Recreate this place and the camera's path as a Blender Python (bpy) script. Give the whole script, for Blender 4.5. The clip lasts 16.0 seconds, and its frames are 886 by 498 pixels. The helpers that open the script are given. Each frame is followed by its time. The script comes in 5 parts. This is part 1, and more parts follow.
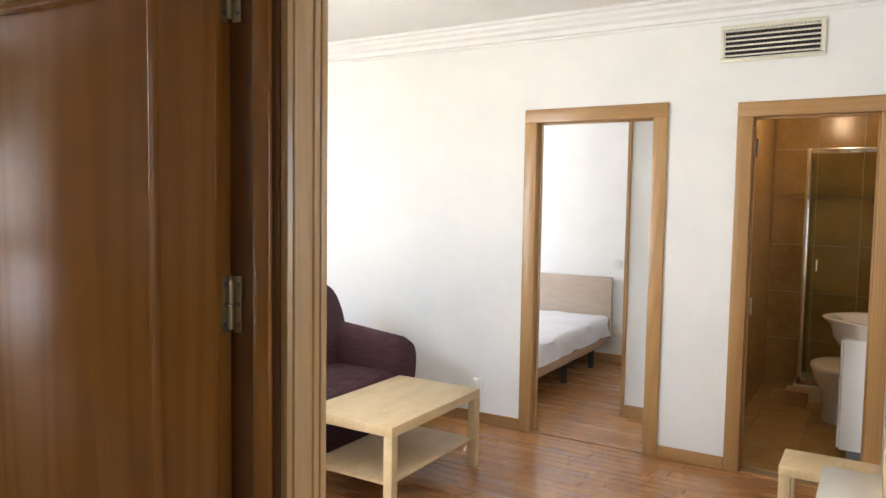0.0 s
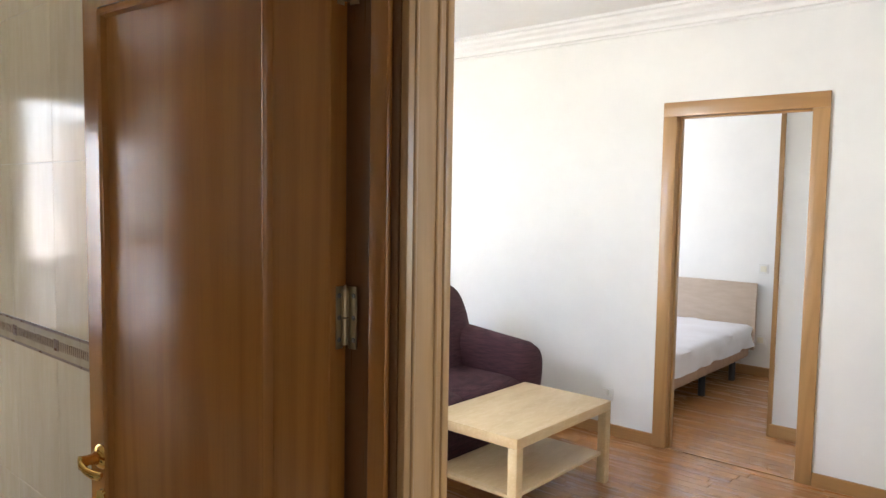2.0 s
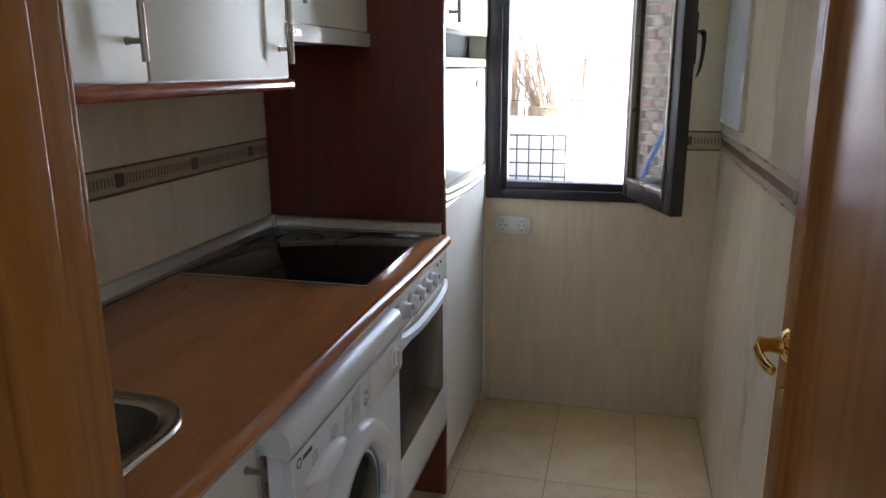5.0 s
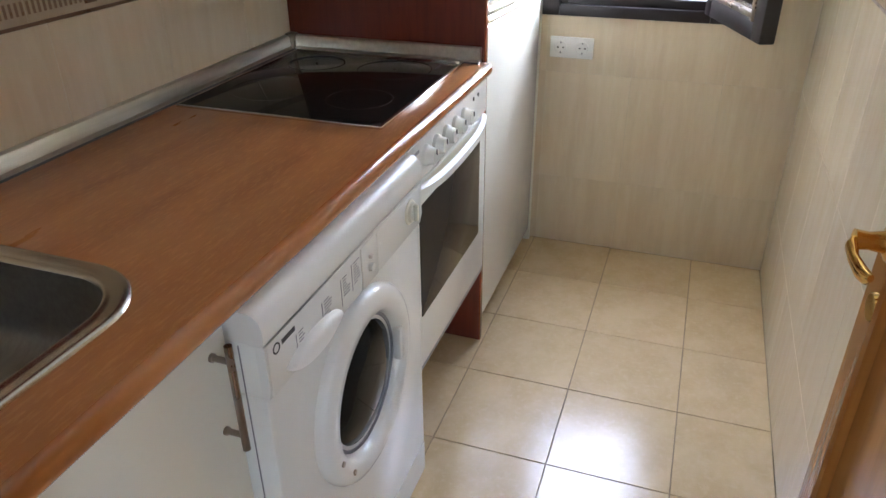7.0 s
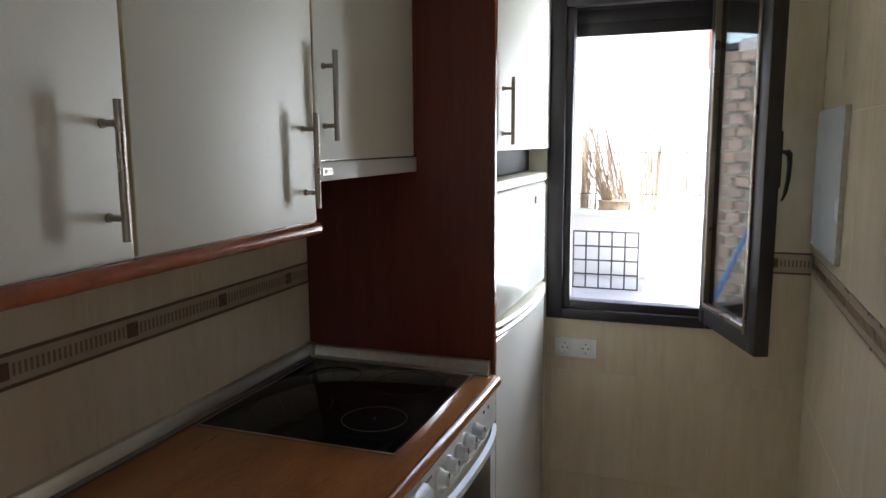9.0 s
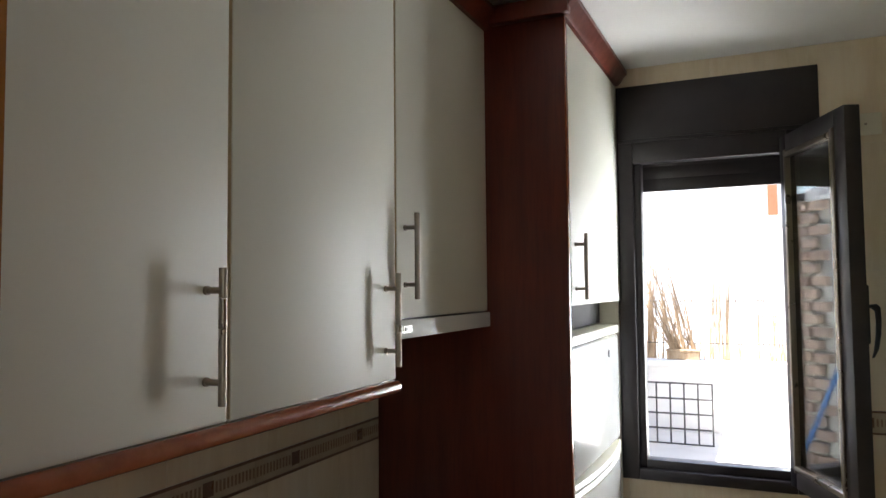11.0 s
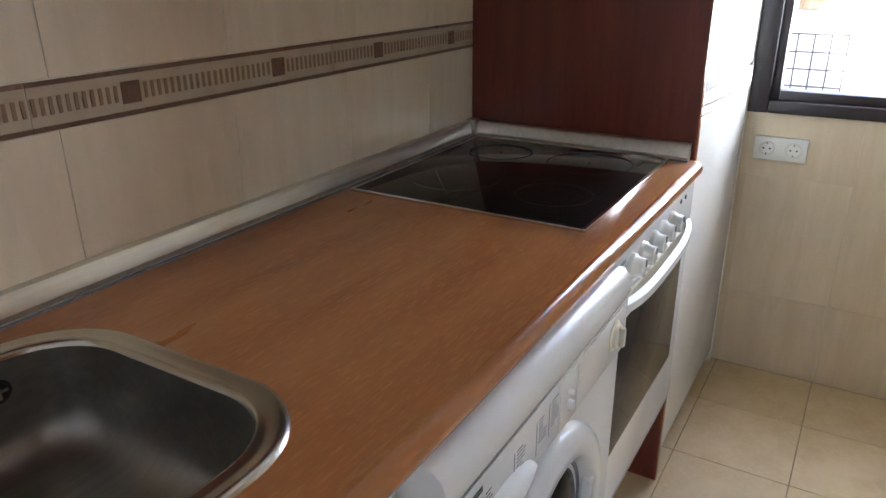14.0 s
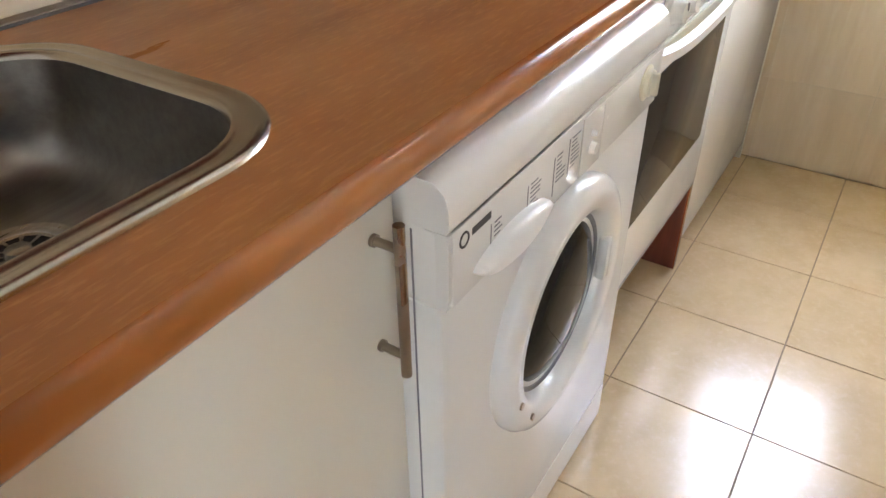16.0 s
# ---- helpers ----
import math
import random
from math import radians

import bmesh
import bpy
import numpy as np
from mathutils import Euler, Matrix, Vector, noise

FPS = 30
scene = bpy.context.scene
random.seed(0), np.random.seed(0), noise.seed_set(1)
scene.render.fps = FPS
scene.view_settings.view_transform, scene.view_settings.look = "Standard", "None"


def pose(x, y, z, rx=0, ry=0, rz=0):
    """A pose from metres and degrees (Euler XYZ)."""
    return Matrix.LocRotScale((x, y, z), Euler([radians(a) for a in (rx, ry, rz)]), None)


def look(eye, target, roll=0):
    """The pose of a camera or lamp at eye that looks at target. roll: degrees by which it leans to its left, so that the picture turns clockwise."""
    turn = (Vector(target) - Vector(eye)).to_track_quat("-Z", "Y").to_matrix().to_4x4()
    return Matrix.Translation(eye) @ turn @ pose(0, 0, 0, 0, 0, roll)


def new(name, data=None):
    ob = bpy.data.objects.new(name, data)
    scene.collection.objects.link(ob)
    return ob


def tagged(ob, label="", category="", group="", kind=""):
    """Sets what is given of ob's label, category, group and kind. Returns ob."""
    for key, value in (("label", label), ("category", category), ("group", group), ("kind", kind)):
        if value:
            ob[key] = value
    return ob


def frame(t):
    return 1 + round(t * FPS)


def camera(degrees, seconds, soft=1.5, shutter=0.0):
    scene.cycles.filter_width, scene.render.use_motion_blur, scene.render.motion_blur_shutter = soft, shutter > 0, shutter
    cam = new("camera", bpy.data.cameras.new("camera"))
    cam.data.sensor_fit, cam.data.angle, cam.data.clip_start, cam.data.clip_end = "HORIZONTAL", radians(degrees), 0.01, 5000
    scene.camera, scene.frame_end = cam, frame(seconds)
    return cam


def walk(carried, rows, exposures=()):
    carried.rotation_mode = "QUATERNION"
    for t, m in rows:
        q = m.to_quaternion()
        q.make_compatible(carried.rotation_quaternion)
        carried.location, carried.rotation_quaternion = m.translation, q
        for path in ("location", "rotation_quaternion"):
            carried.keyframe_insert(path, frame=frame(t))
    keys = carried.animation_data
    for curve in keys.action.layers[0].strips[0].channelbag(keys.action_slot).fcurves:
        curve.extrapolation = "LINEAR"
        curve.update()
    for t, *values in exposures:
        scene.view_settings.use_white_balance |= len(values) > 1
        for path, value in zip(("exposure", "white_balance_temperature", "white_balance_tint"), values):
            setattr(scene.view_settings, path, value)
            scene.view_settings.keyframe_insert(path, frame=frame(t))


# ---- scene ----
cam = camera(63.3, 16.0)
PATH = [
    (0, (2.592, 0.592, 1.525), (1.557, 2.298, 1.391), 0.9),
    (0.5, (2.586, 0.624, 1.527), (1.669, 2.396, 1.391), 1.1),
    (1, (2.541, 0.665, 1.527), (1.616, 2.433, 1.39), 1.0),
    (1.5, (2.504, 0.718, 1.528), (1.434, 2.402, 1.391), 0.9),
    (2, (2.49, 0.715, 1.53), (1.177, 2.216, 1.387), 0.9),
    (2.5, (2.39, 0.765, 1.525), (0.832, 2.010, 1.376), 0.9),
    (3, (2.285, 0.865, 1.512), (0.489, 1.731, 1.357), 0.4),
    (3.5, (2.237, 0.965, 1.496), (0.282, 1.357, 1.338), -0.0),
    (4, (2.217, 1.051, 1.466), (0.229, 0.98, 1.262), -0.1),
    (4.5, (2.19, 1.092, 1.441), (0.247, 0.744, 1.118), -0.4),
    (5, (2.118, 1.088, 1.393), (0.234, 0.626, 0.906), -0.3),
    (5.2, (2.077, 1.086, 1.372), (0.219, 0.608, 0.809), -0.4),
    (7.3, (1.852, 1.112, 1.385), (0.206, 0.526, 0.412), -0.5),
    (7.5, (1.853, 1.116, 1.408), (0.181, 0.517, 0.490), -0.5),
    (8, (1.854, 1.114, 1.477), (0.102, 0.494, 0.737), -0.0),
    (8.5, (1.867, 1.11, 1.502), (0.043, 0.46, 0.999), -0.2),
    (9, (1.879, 1.099, 1.533), (0.017, 0.429, 1.24), -0.4),
    (9.5, (1.897, 1.098, 1.562), (0.028, 0.395, 1.45), -0.4),
    (9.7, (1.911, 1.105, 1.579), (0.047, 0.382, 1.528), -0.4),
    (11.8, (1.857, 1.005, 1.536), (0.040, 0.177, 1.652), -0.6),
    (12, (1.838, 0.993, 1.527), (0.024, 0.152, 1.584), -0.5),
    (12.5, (1.775, 0.96, 1.482), (-0.011, 0.066, 1.367), -0.5),
    (13, (1.715, 0.927, 1.421), (-0.021, -0.012, 1.1), -0.6),
    (13.5, (1.698, 0.909, 1.358), (0.027, -0.048, 0.817), -0.6),
    (14, (1.69, 0.911, 1.318), (0.097, -0.048, 0.581), -0.5),
    (14.5, (1.685, 0.915, 1.292), (0.162, -0.034, 0.41), -0.7),
    (15, (1.68, 0.91, 1.245), (0.202, -0.023, 0.274), -0.9),
    (15.5, (1.674, 0.909, 1.198), (0.245, -0.005, 0.138), -1.2),
    (16, (1.651, 0.905, 1.168), (0.286, 0.014, 0.009), -0.8),
]
EXPOSURES = [(0.0, 3.3, 7000, 14), (2.0, 3.3, 6800, 14), (2.5, 3.1, 6400, 13), (3.0, 2.75, 6200, 13), (3.5, 2.65, 6100, 14), (5.0, 2.6, 6100, 15), (7.5, 3.9, 6400, 15), (8.0, 3.45, 6200, 14), (8.5, 2.8, 6200, 15), (9.0, 2.25, 6400, 14), (12.5, 2.2, 6800, 14), (13.0, 2.05, 6600, 15), (13.5, 3.0, 6300, 15), (14.0, 3.66, 6200, 15), (15.0, 3.98, 6400, 15), (16.0, 4.23, 7000, 16)]
walk(cam, [(t, look(eye, target, roll)) for t, eye, target, roll in PATH], EXPOSURES)

# world, sun, window light and unseen fill lamps
world = bpy.data.worlds.new("world")
scene.world = world
world.use_nodes = True
wn = world.node_tree
sky = wn.nodes.new("ShaderNodeTexSky")
sky.sky_type, sky.sun_disc = "NISHITA", False
sky.sun_elevation, sky.sun_rotation = radians(62), radians(160)
wn.links.new(sky.outputs[0], wn.nodes["Background"].inputs[0])
wn.nodes["Background"].inputs[1].default_value = 0.15


def lamp(name, kind, m, energy, color=(1, 1, 1), size=1.0, size_y=None):
    d = bpy.data.lights.new(name, kind)
    d.energy, d.color = energy, color
    if kind == "AREA":
        d.shape, d.size, d.size_y = "RECTANGLE", size, size_y or size
    elif kind == "SUN":
        d.angle = radians(0.5)
    else:
        d.shadow_soft_size = size
    ob = new(name, d)
    ob.matrix_world = m
    return ob


SUN_TO = Vector((-0.15, 0.42, -0.85))
lamp("sun", "SUN", look((0, 0, 8), Vector((0, 0, 8)) + SUN_TO), 5.0, (1.0, 0.97, 0.93))
# cool fill added for the living room, placed out of view
lamp("living_fill_light", "AREA", look((2.80, 1.98, 1.25), (1.8, 4.9, 0.9)), 0.24, (0.86, 0.94, 1.0), 0.5, 1.8)
lamp("kitchen_window_light", "AREA", look((-1.45, 1.60, 1.15), (0.4, 0.74, 1.55)), 19, (0.84, 0.93, 1.0), 0.8, 1.3)
lamp("kitchen_sky_light", "AREA", look((-1.55, 0.55, 2.65), (0.0, 1.4, 0.95)), 5.0, (0.70, 0.79, 1.0), 1.9, 1.1).data.spread = radians(110)
# warm fill added to brighten the open door from the hall
lamp("hall_fill_light", "AREA", look((3.36, -0.3, 1.35), (1.5, 1.0, 1.2)), 0.17, (1.0, 0.90, 0.78), 0.3, 1.8)
lamp("bedroom_window_light", "AREA", look((-1.55, 6.2, 1.5), (0.5, 6.4, 1.0)), 2.1, (0.90, 0.95, 1.0), 1.2, 1.3)
lamp("bathroom_lamp", "POINT", pose(2.25, 6.3, 2.28), 0.9, (1.0, 0.74, 0.45), 0.06)


# ---- materials ----
def ramp_mix(nt, fac, a, b):
    m = nt.nodes.new("ShaderNodeMix")
    m.data_type = "RGBA"
    nt.links.new(fac, m.inputs["Factor"])
    for i, c in ((6, a), (7, b)):
        if isinstance(c, tuple):
            m.inputs[i].default_value = (*c, 1)
        else:
            nt.links.new(c, m.inputs[i])
    return m.outputs[2]


def surface(name, c1, c2=None, scale=8.0, stretch=(1, 1, 1), rough=0.5, metal=0.0, bump=0.0, bump_scale=60.0, coat=0.0, spec=0.5, vary=0.0, fine=None, fine_scale=90.0, detail=5.0, low=0.35, high=0.65, rough_vary=0.08, emit=0.0):
    m = bpy.data.materials.new(name)
    m.use_nodes = True
    nt = m.node_tree
    bsdf = nt.nodes["Principled BSDF"]
    bsdf.inputs["Metallic"].default_value = metal
    bsdf.inputs["Roughness"].default_value = rough
    bsdf.inputs["Specular IOR Level"].default_value = spec
    if coat:
        bsdf.inputs["Coat Weight"].default_value = coat
        bsdf.inputs["Coat Roughness"].default_value = 0.12
    geo = nt.nodes.new("ShaderNodeNewGeometry")
    info = nt.nodes.new("ShaderNodeObjectInfo")
    shift = nt.nodes.new("ShaderNodeVectorMath")
    shift.operation = "SCALE"
    shift.inputs[0].default_value = (7.3, 5.1, 9.7)
    nt.links.new(info.outputs["Random"], shift.inputs["Scale"])
    add = nt.nodes.new("ShaderNodeVectorMath")
    nt.links.new(geo.outputs["Position"], add.inputs[0])
    if vary:
        nt.links.new(shift.outputs[0], add.inputs[1])
    mul = nt.nodes.new("ShaderNodeVectorMath")
    mul.operation = "MULTIPLY"
    mul.inputs[1].default_value = stretch
    nt.links.new(add.outputs[0], mul.inputs[0])

    def noise_at(sc, det):
        n = nt.nodes.new("ShaderNodeTexNoise")
        n.inputs["Scale"].default_value, n.inputs["Detail"].default_value = sc, det
        n.inputs["Roughness"].default_value = 0.6
        nt.links.new(mul.outputs[0], n.inputs["Vector"])
        return n.outputs[0]

    def band(v, lo, hi, to0=0.0, to1=1.0):
        r = nt.nodes.new("ShaderNodeMapRange")
        r.inputs[1].default_value, r.inputs[2].default_value, r.inputs[3].default_value, r.inputs[4].default_value = lo, hi, to0, to1
        nt.links.new(v, r.inputs[0])
        return r.outputs[0]

    big = noise_at(scale, detail)
    col = ramp_mix(nt, band(big, low, high), c1, c2 or tuple(v * 0.9 for v in c1))
    if fine:
        col = ramp_mix(nt, band(noise_at(fine_scale, 3), 0.5, 0.75, 0, 0.6), col, fine)
    if vary:
        hsv = nt.nodes.new("ShaderNodeHueSaturation")
        nt.links.new(band(info.outputs["Random"], 0, 1, 1 - vary, 1 + vary), hsv.inputs["Value"])
        nt.links.new(col, hsv.inputs["Color"])
        col = hsv.outputs[0]
    nt.links.new(col, bsdf.inputs["Base Color"])
    if rough_vary:
        nt.links.new(band(big, 0.2, 0.8, max(rough - rough_vary, 0.02), rough + rough_vary), bsdf.inputs["Roughness"])
    if bump:
        b = nt.nodes.new("ShaderNodeBump")
        b.inputs["Strength"].default_value, b.inputs["Distance"].default_value = bump, 0.004
        nt.links.new(noise_at(bump_scale, 3), b.inputs["Height"])
        nt.links.new(b.outputs[0], bsdf.inputs["Normal"])
    if emit:
        bsdf.inputs["Emission Color"].default_value = (*c1, 1)
        bsdf.inputs["Emission Strength"].default_value = emit
    return m


def timber(name, light, mid, dark, stretch, rings, rough=0.3, coat=0.3, pore=0.2, spec=0.5):
    """Flat-sawn veneer: wandering growth bands drawn out along the grain, with fine pores."""
    m = bpy.data.materials.new(name)
    m.use_nodes = True
    nt = m.node_tree
    bsdf = nt.nodes["Principled BSDF"]
    bsdf.inputs["Coat Weight"].default_value, bsdf.inputs["Coat Roughness"].default_value = coat, 0.10
    bsdf.inputs["Specular IOR Level"].default_value = spec
    geo = nt.nodes.new("ShaderNodeNewGeometry")

    def scaled(v):
        n = nt.nodes.new("ShaderNodeVectorMath")
        n.operation = "MULTIPLY"
        n.inputs[1].default_value = v
        nt.links.new(geo.outputs["Position"], n.inputs[0])
        return n.outputs[0]

    def noise_of(vec, sc, det=3.0):
        n = nt.nodes.new("ShaderNodeTexNoise")
        n.inputs["Scale"].default_value, n.inputs["Detail"].default_value = sc, det
        nt.links.new(vec, n.inputs["Vector"])
        return n.outputs[0]

    def math_of(op, a, b):
        n = nt.nodes.new("ShaderNodeMath")
        n.operation = op
        for k, v in enumerate((a, b)):
            if isinstance(v, (int, float)):
                n.inputs[k].default_value = v
            else:
                nt.links.new(v, n.inputs[k])
        return n.outputs[0]

    def band(v, lo, hi, to0=0.0, to1=1.0):
        r = nt.nodes.new("ShaderNodeMapRange")
        r.inputs[1].default_value, r.inputs[2].default_value, r.inputs[3].default_value, r.inputs[4].default_value = lo, hi, to0, to1
        nt.links.new(v, r.inputs[0])
        return r.outputs[0]

    along = scaled(stretch)
    broad = noise_of(along, 3.2, 2.0)
    growth = math_of("SINE", math_of("MULTIPLY", broad, rings * 6.28), 0.0)
    pores = noise_of(scaled(tuple(v * 130 if v == 1 else v * 60 for v in stretch)), 2.2, 3.0)
    col = ramp_mix(nt, band(noise_of(along, 1.3, 3.0), 0.35, 0.65), light, mid)
    col = ramp_mix(nt, band(growth, -0.3, 1.0, 0.0, 0.24), col, dark)
    col = ramp_mix(nt, band(pores, 0.5, 0.75, 0.0, pore), col, dark)
    nt.links.new(col, bsdf.inputs["Base Color"])
    nt.links.new(band(pores, 0.3, 0.7, rough - pore * 0.15, rough + pore * 0.3), bsdf.inputs["Roughness"])
    b = nt.nodes.new("ShaderNodeBump")
    b.inputs["Strength"].default_value, b.inputs["Distance"].default_value = pore * 0.25, 0.002
    nt.links.new(pores, b.inputs["Height"])
    nt.links.new(b.outputs[0], bsdf.inputs["Normal"])
    return m


def glass_mat(name, color=(0.95, 1, 0.98), rough=0.0):
    m = surface(name, color, color, rough=rough, rough_vary=0)
    b = m.node_tree.nodes["Principled BSDF"]
    b.inputs["Transmission Weight"].default_value, b.inputs["IOR"].default_value = 1.0, 1.45
    return m


M_WALL = surface("white_wall_paint", (0.80, 0.80, 0.77), (0.76, 0.76, 0.735), 2.5, rough=0.7, bump=0.12, bump_scale=180)
M_CEIL = surface("ceiling_paint", (0.82, 0.82, 0.80), (0.78, 0.78, 0.76), 2, rough=0.8, bump=0.05, bump_scale=120)
M_OAK = timber("varnished_oak", (0.48, 0.28, 0.115), (0.39, 0.21, 0.078), (0.26, 0.125, 0.042), (1, 1, 0.05), 26, rough=0.32, coat=0.3)
M_OAK_H = timber("varnished_oak_level", (0.48, 0.28, 0.115), (0.39, 0.21, 0.078), (0.26, 0.125, 0.042), (0.05, 1, 1), 26, rough=0.32, coat=0.3)
M_DOOR = timber("glossy_door_veneer", (0.44, 0.188, 0.046), (0.345, 0.136, 0.031), (0.17, 0.064, 0.016), (1, 1, 0.055), 16, rough=0.20, coat=0.0, spec=0.32)
# darkened copy of the door veneer, with shade put into its colour
M_DOOR_SHADE = timber("shaded_door_veneer", (0.20, 0.088, 0.030), (0.15, 0.062, 0.020), (0.10, 0.04, 0.014), (1, 1, 0.05), 20, rough=0.3, coat=0.3)
M_RED = surface("mahogany_laminate", (0.165, 0.031, 0.016), (0.118, 0.021, 0.011), 3.0, (10, 10, 0.7), rough=0.34, bump=0.02, fine=(0.075, 0.015, 0.009), fine_scale=16)
M_RED_EDGE = surface("mahogany_edge", (0.33, 0.09, 0.035), (0.25, 0.06, 0.022), 4, (6, 1, 6), rough=0.22, coat=0.4)
M_TOP = surface("worktop_laminate", (0.50, 0.205, 0.070), (0.355, 0.127, 0.042), 2.4, (0.9, 5, 1), rough=0.3, coat=0.2, rough_vary=0.04, fine=(0.62, 0.30, 0.12), fine_scale=42, bump=0.012, bump_scale=70)
M_TOP_EDGE = surface("worktop_edge_laminate", (0.44, 0.165, 0.046), (0.34, 0.118, 0.032), 3.0, (1, 5, 5), rough=0.16, coat=0.5, rough_vary=0.03)
M_CAB = surface("cream_white_cabinet", (0.77, 0.76, 0.66), (0.755, 0.745, 0.645), 3, rough=0.46, rough_vary=0, low=0.1, high=0.9, bump=0.015, bump_scale=260)
M_WHITE = surface("white_enamel", (0.80, 0.80, 0.77), (0.77, 0.77, 0.73), 4, rough=0.22, coat=0.3)
M_CREAM = surface("aged_white_plastic", (0.74, 0.71, 0.58), (0.70, 0.66, 0.52), 9, rough=0.35)
M_WTILE = surface("cream_wall_tile", (0.76, 0.65, 0.48), (0.70, 0.585, 0.415), 5.0, (4, 4, 0.55), rough=0.13, vary=0.025, bump=0.02, bump_scale=22, fine=(0.78, 0.69, 0.54), fine_scale=11, rough_vary=0.03)
M_GROUT = surface("wall_grout", (0.76, 0.71, 0.60), (0.70, 0.65, 0.54), 12, rough=0.9)
M_FTILE = surface("beige_floor_tile", (0.69, 0.53, 0.32), (0.61, 0.45, 0.255), 9, rough=0.19, vary=0.03, bump=0.02, bump_scale=30, fine=(0.71, 0.56, 0.36), fine_scale=60, rough_vary=0.05)
M_FGROUT = surface("floor_grout", (0.34, 0.26, 0.17), (0.27, 0.20, 0.13), 20, rough=0.9)
M_BROWN = surface("border_brown", (0.17, 0.085, 0.045), (0.13, 0.065, 0.033), 40, rough=0.3)
M_BORDER = surface("border_cream", (0.52, 0.43, 0.315), (0.46, 0.37, 0.26), 20, rough=0.22)
M_BORDER2 = surface("border_bar_tan", (0.27, 0.165, 0.095), (0.22, 0.13, 0.075), 60, rough=0.3)
M_PLANK = surface("parquet_plank", (0.46, 0.23, 0.09), (0.36, 0.16, 0.058), 2.2, (0.8, 9, 1), rough=0.26, coat=0.25, vary=0.2, bump=0.03, fine=(0.27, 0.11, 0.036), fine_scale=18)
M_PGAP = surface("parquet_gap", (0.24, 0.105, 0.04), (0.19, 0.08, 0.03), 10, rough=0.7)
M_STEEL = surface("brushed_steel", (0.50, 0.47, 0.42), (0.42, 0.39, 0.34), 5, (1, 20, 20), rough=0.30, metal=1.0, bump=0.02, bump_scale=200)
# same sink steel twice: darkened for the bowl's shade, lightened for the rim's highlight
M_BOWL = surface("shaded_sink_steel", (0.36, 0.35, 0.325), (0.30, 0.29, 0.27), 3, (2, 30, 30), rough=0.34, rough_vary=0.015, metal=1.0)
M_RIM = surface("lit_sink_steel", (0.60, 0.58, 0.53), (0.56, 0.54, 0.49), 5, rough_vary=0.02, rough=0.25, metal=1.0)
M_ALU = surface("aluminium_strip", (0.74, 0.72, 0.66), (0.64, 0.62, 0.56), 5, (0.6, 14, 14), rough=0.36, metal=1.0)
M_NICKEL = surface("satin_nickel", (0.36, 0.31, 0.26), (0.30, 0.26, 0.21), 9, rough=0.30, metal=1.0)
M_HINGE = surface("pale_brassed_steel", (0.46, 0.39, 0.27), (0.38, 0.32, 0.22), 9, rough=0.35, metal=1.0)
M_CHROME = surface("chrome", (0.75, 0.75, 0.75), (0.7, 0.7, 0.7), 9, rough=0.08, metal=1.0, rough_vary=0.03)
M_BRASS = surface("polished_brass", (0.80, 0.52, 0.16), (0.70, 0.42, 0.11), 12, rough=0.14, metal=1.0, rough_vary=0.05)
M_HOB = surface("black_hob_glass", (0.010, 0.009, 0.009), (0.013, 0.011, 0.011), 6, spec=0.2, rough=0.06, rough_vary=0.02)
M_RING = surface("hob_ring_print", (0.085, 0.075, 0.075), (0.065, 0.06, 0.06), 30, rough=0.2)
M_FRAME = surface("dark_bronze_aluminium", (0.030, 0.024, 0.026), (0.022, 0.018, 0.020), 12, rough=0.38, bump=0.02)
M_BLACK = surface("black_plastic", (0.014, 0.013, 0.015), (0.02, 0.018, 0.02), 12, rough=0.38)
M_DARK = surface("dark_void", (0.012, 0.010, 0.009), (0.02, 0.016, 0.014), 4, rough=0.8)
M_GLASS = glass_mat("window_glass")
M_SHOWER = glass_mat("shower_glass", (0.62, 0.66, 0.54), 0.05)
M_SHOWER.node_tree.nodes["Principled BSDF"].inputs["IOR"].default_value = 1.18
M_DGLASS = surface("tinted_oven_glass", (0.05, 0.042, 0.035), (0.04, 0.034, 0.03), 4, spec=0.12, rough=0.06, rough_vary=0.02)
M_PORT = surface("porthole_glass", (0.008, 0.008, 0.008), (0.014, 0.014, 0.013), 4, spec=0.1, rough=0.05, rough_vary=0.02)
M_GREY = surface("grey_print", (0.19, 0.19, 0.20), (0.15, 0.15, 0.16), 30, rough=0.5)
M_BOARD = surface("white_board", (0.74, 0.77, 0.80), (0.70, 0.73, 0.76), 4, rough=0.25)
M_SOFA = surface("plum_striped_fabric", (0.075, 0.024, 0.032), (0.032, 0.011, 0.016), 6, (2, 2, 34), rough=0.95, bump=0.5, bump_scale=70, fine=(0.09, 0.03, 0.038), fine_scale=30)
M_BIRCH = surface("birch_veneer", (0.60, 0.455, 0.265), (0.52, 0.38, 0.205), 3, (4, 1, 4), rough=0.42, bump=0.02, fine=(0.65, 0.52, 0.33), fine_scale=16)
M_SHEET = surface("white_sheet", (0.74, 0.73, 0.74), (0.68, 0.66, 0.66), 4, rough=0.9, bump=0.2, bump_scale=14)
M_BEDBASE = surface("beige_bed_fabric", (0.42, 0.27, 0.17), (0.36, 0.22, 0.14), 20, rough=0.9, bump=0.15, bump_scale=200)
M_HEAD = surface("pale_headboard", (0.52, 0.42, 0.33), (0.47, 0.375, 0.29), 3, (2, 2, 8), rough=0.5)
M_BTILE = surface("ochre_bath_tile", (0.50, 0.31, 0.115), (0.39, 0.225, 0.075), 4, rough=0.2, vary=0.05, bump=0.03, fine=(0.56, 0.37, 0.16), fine_scale=20)
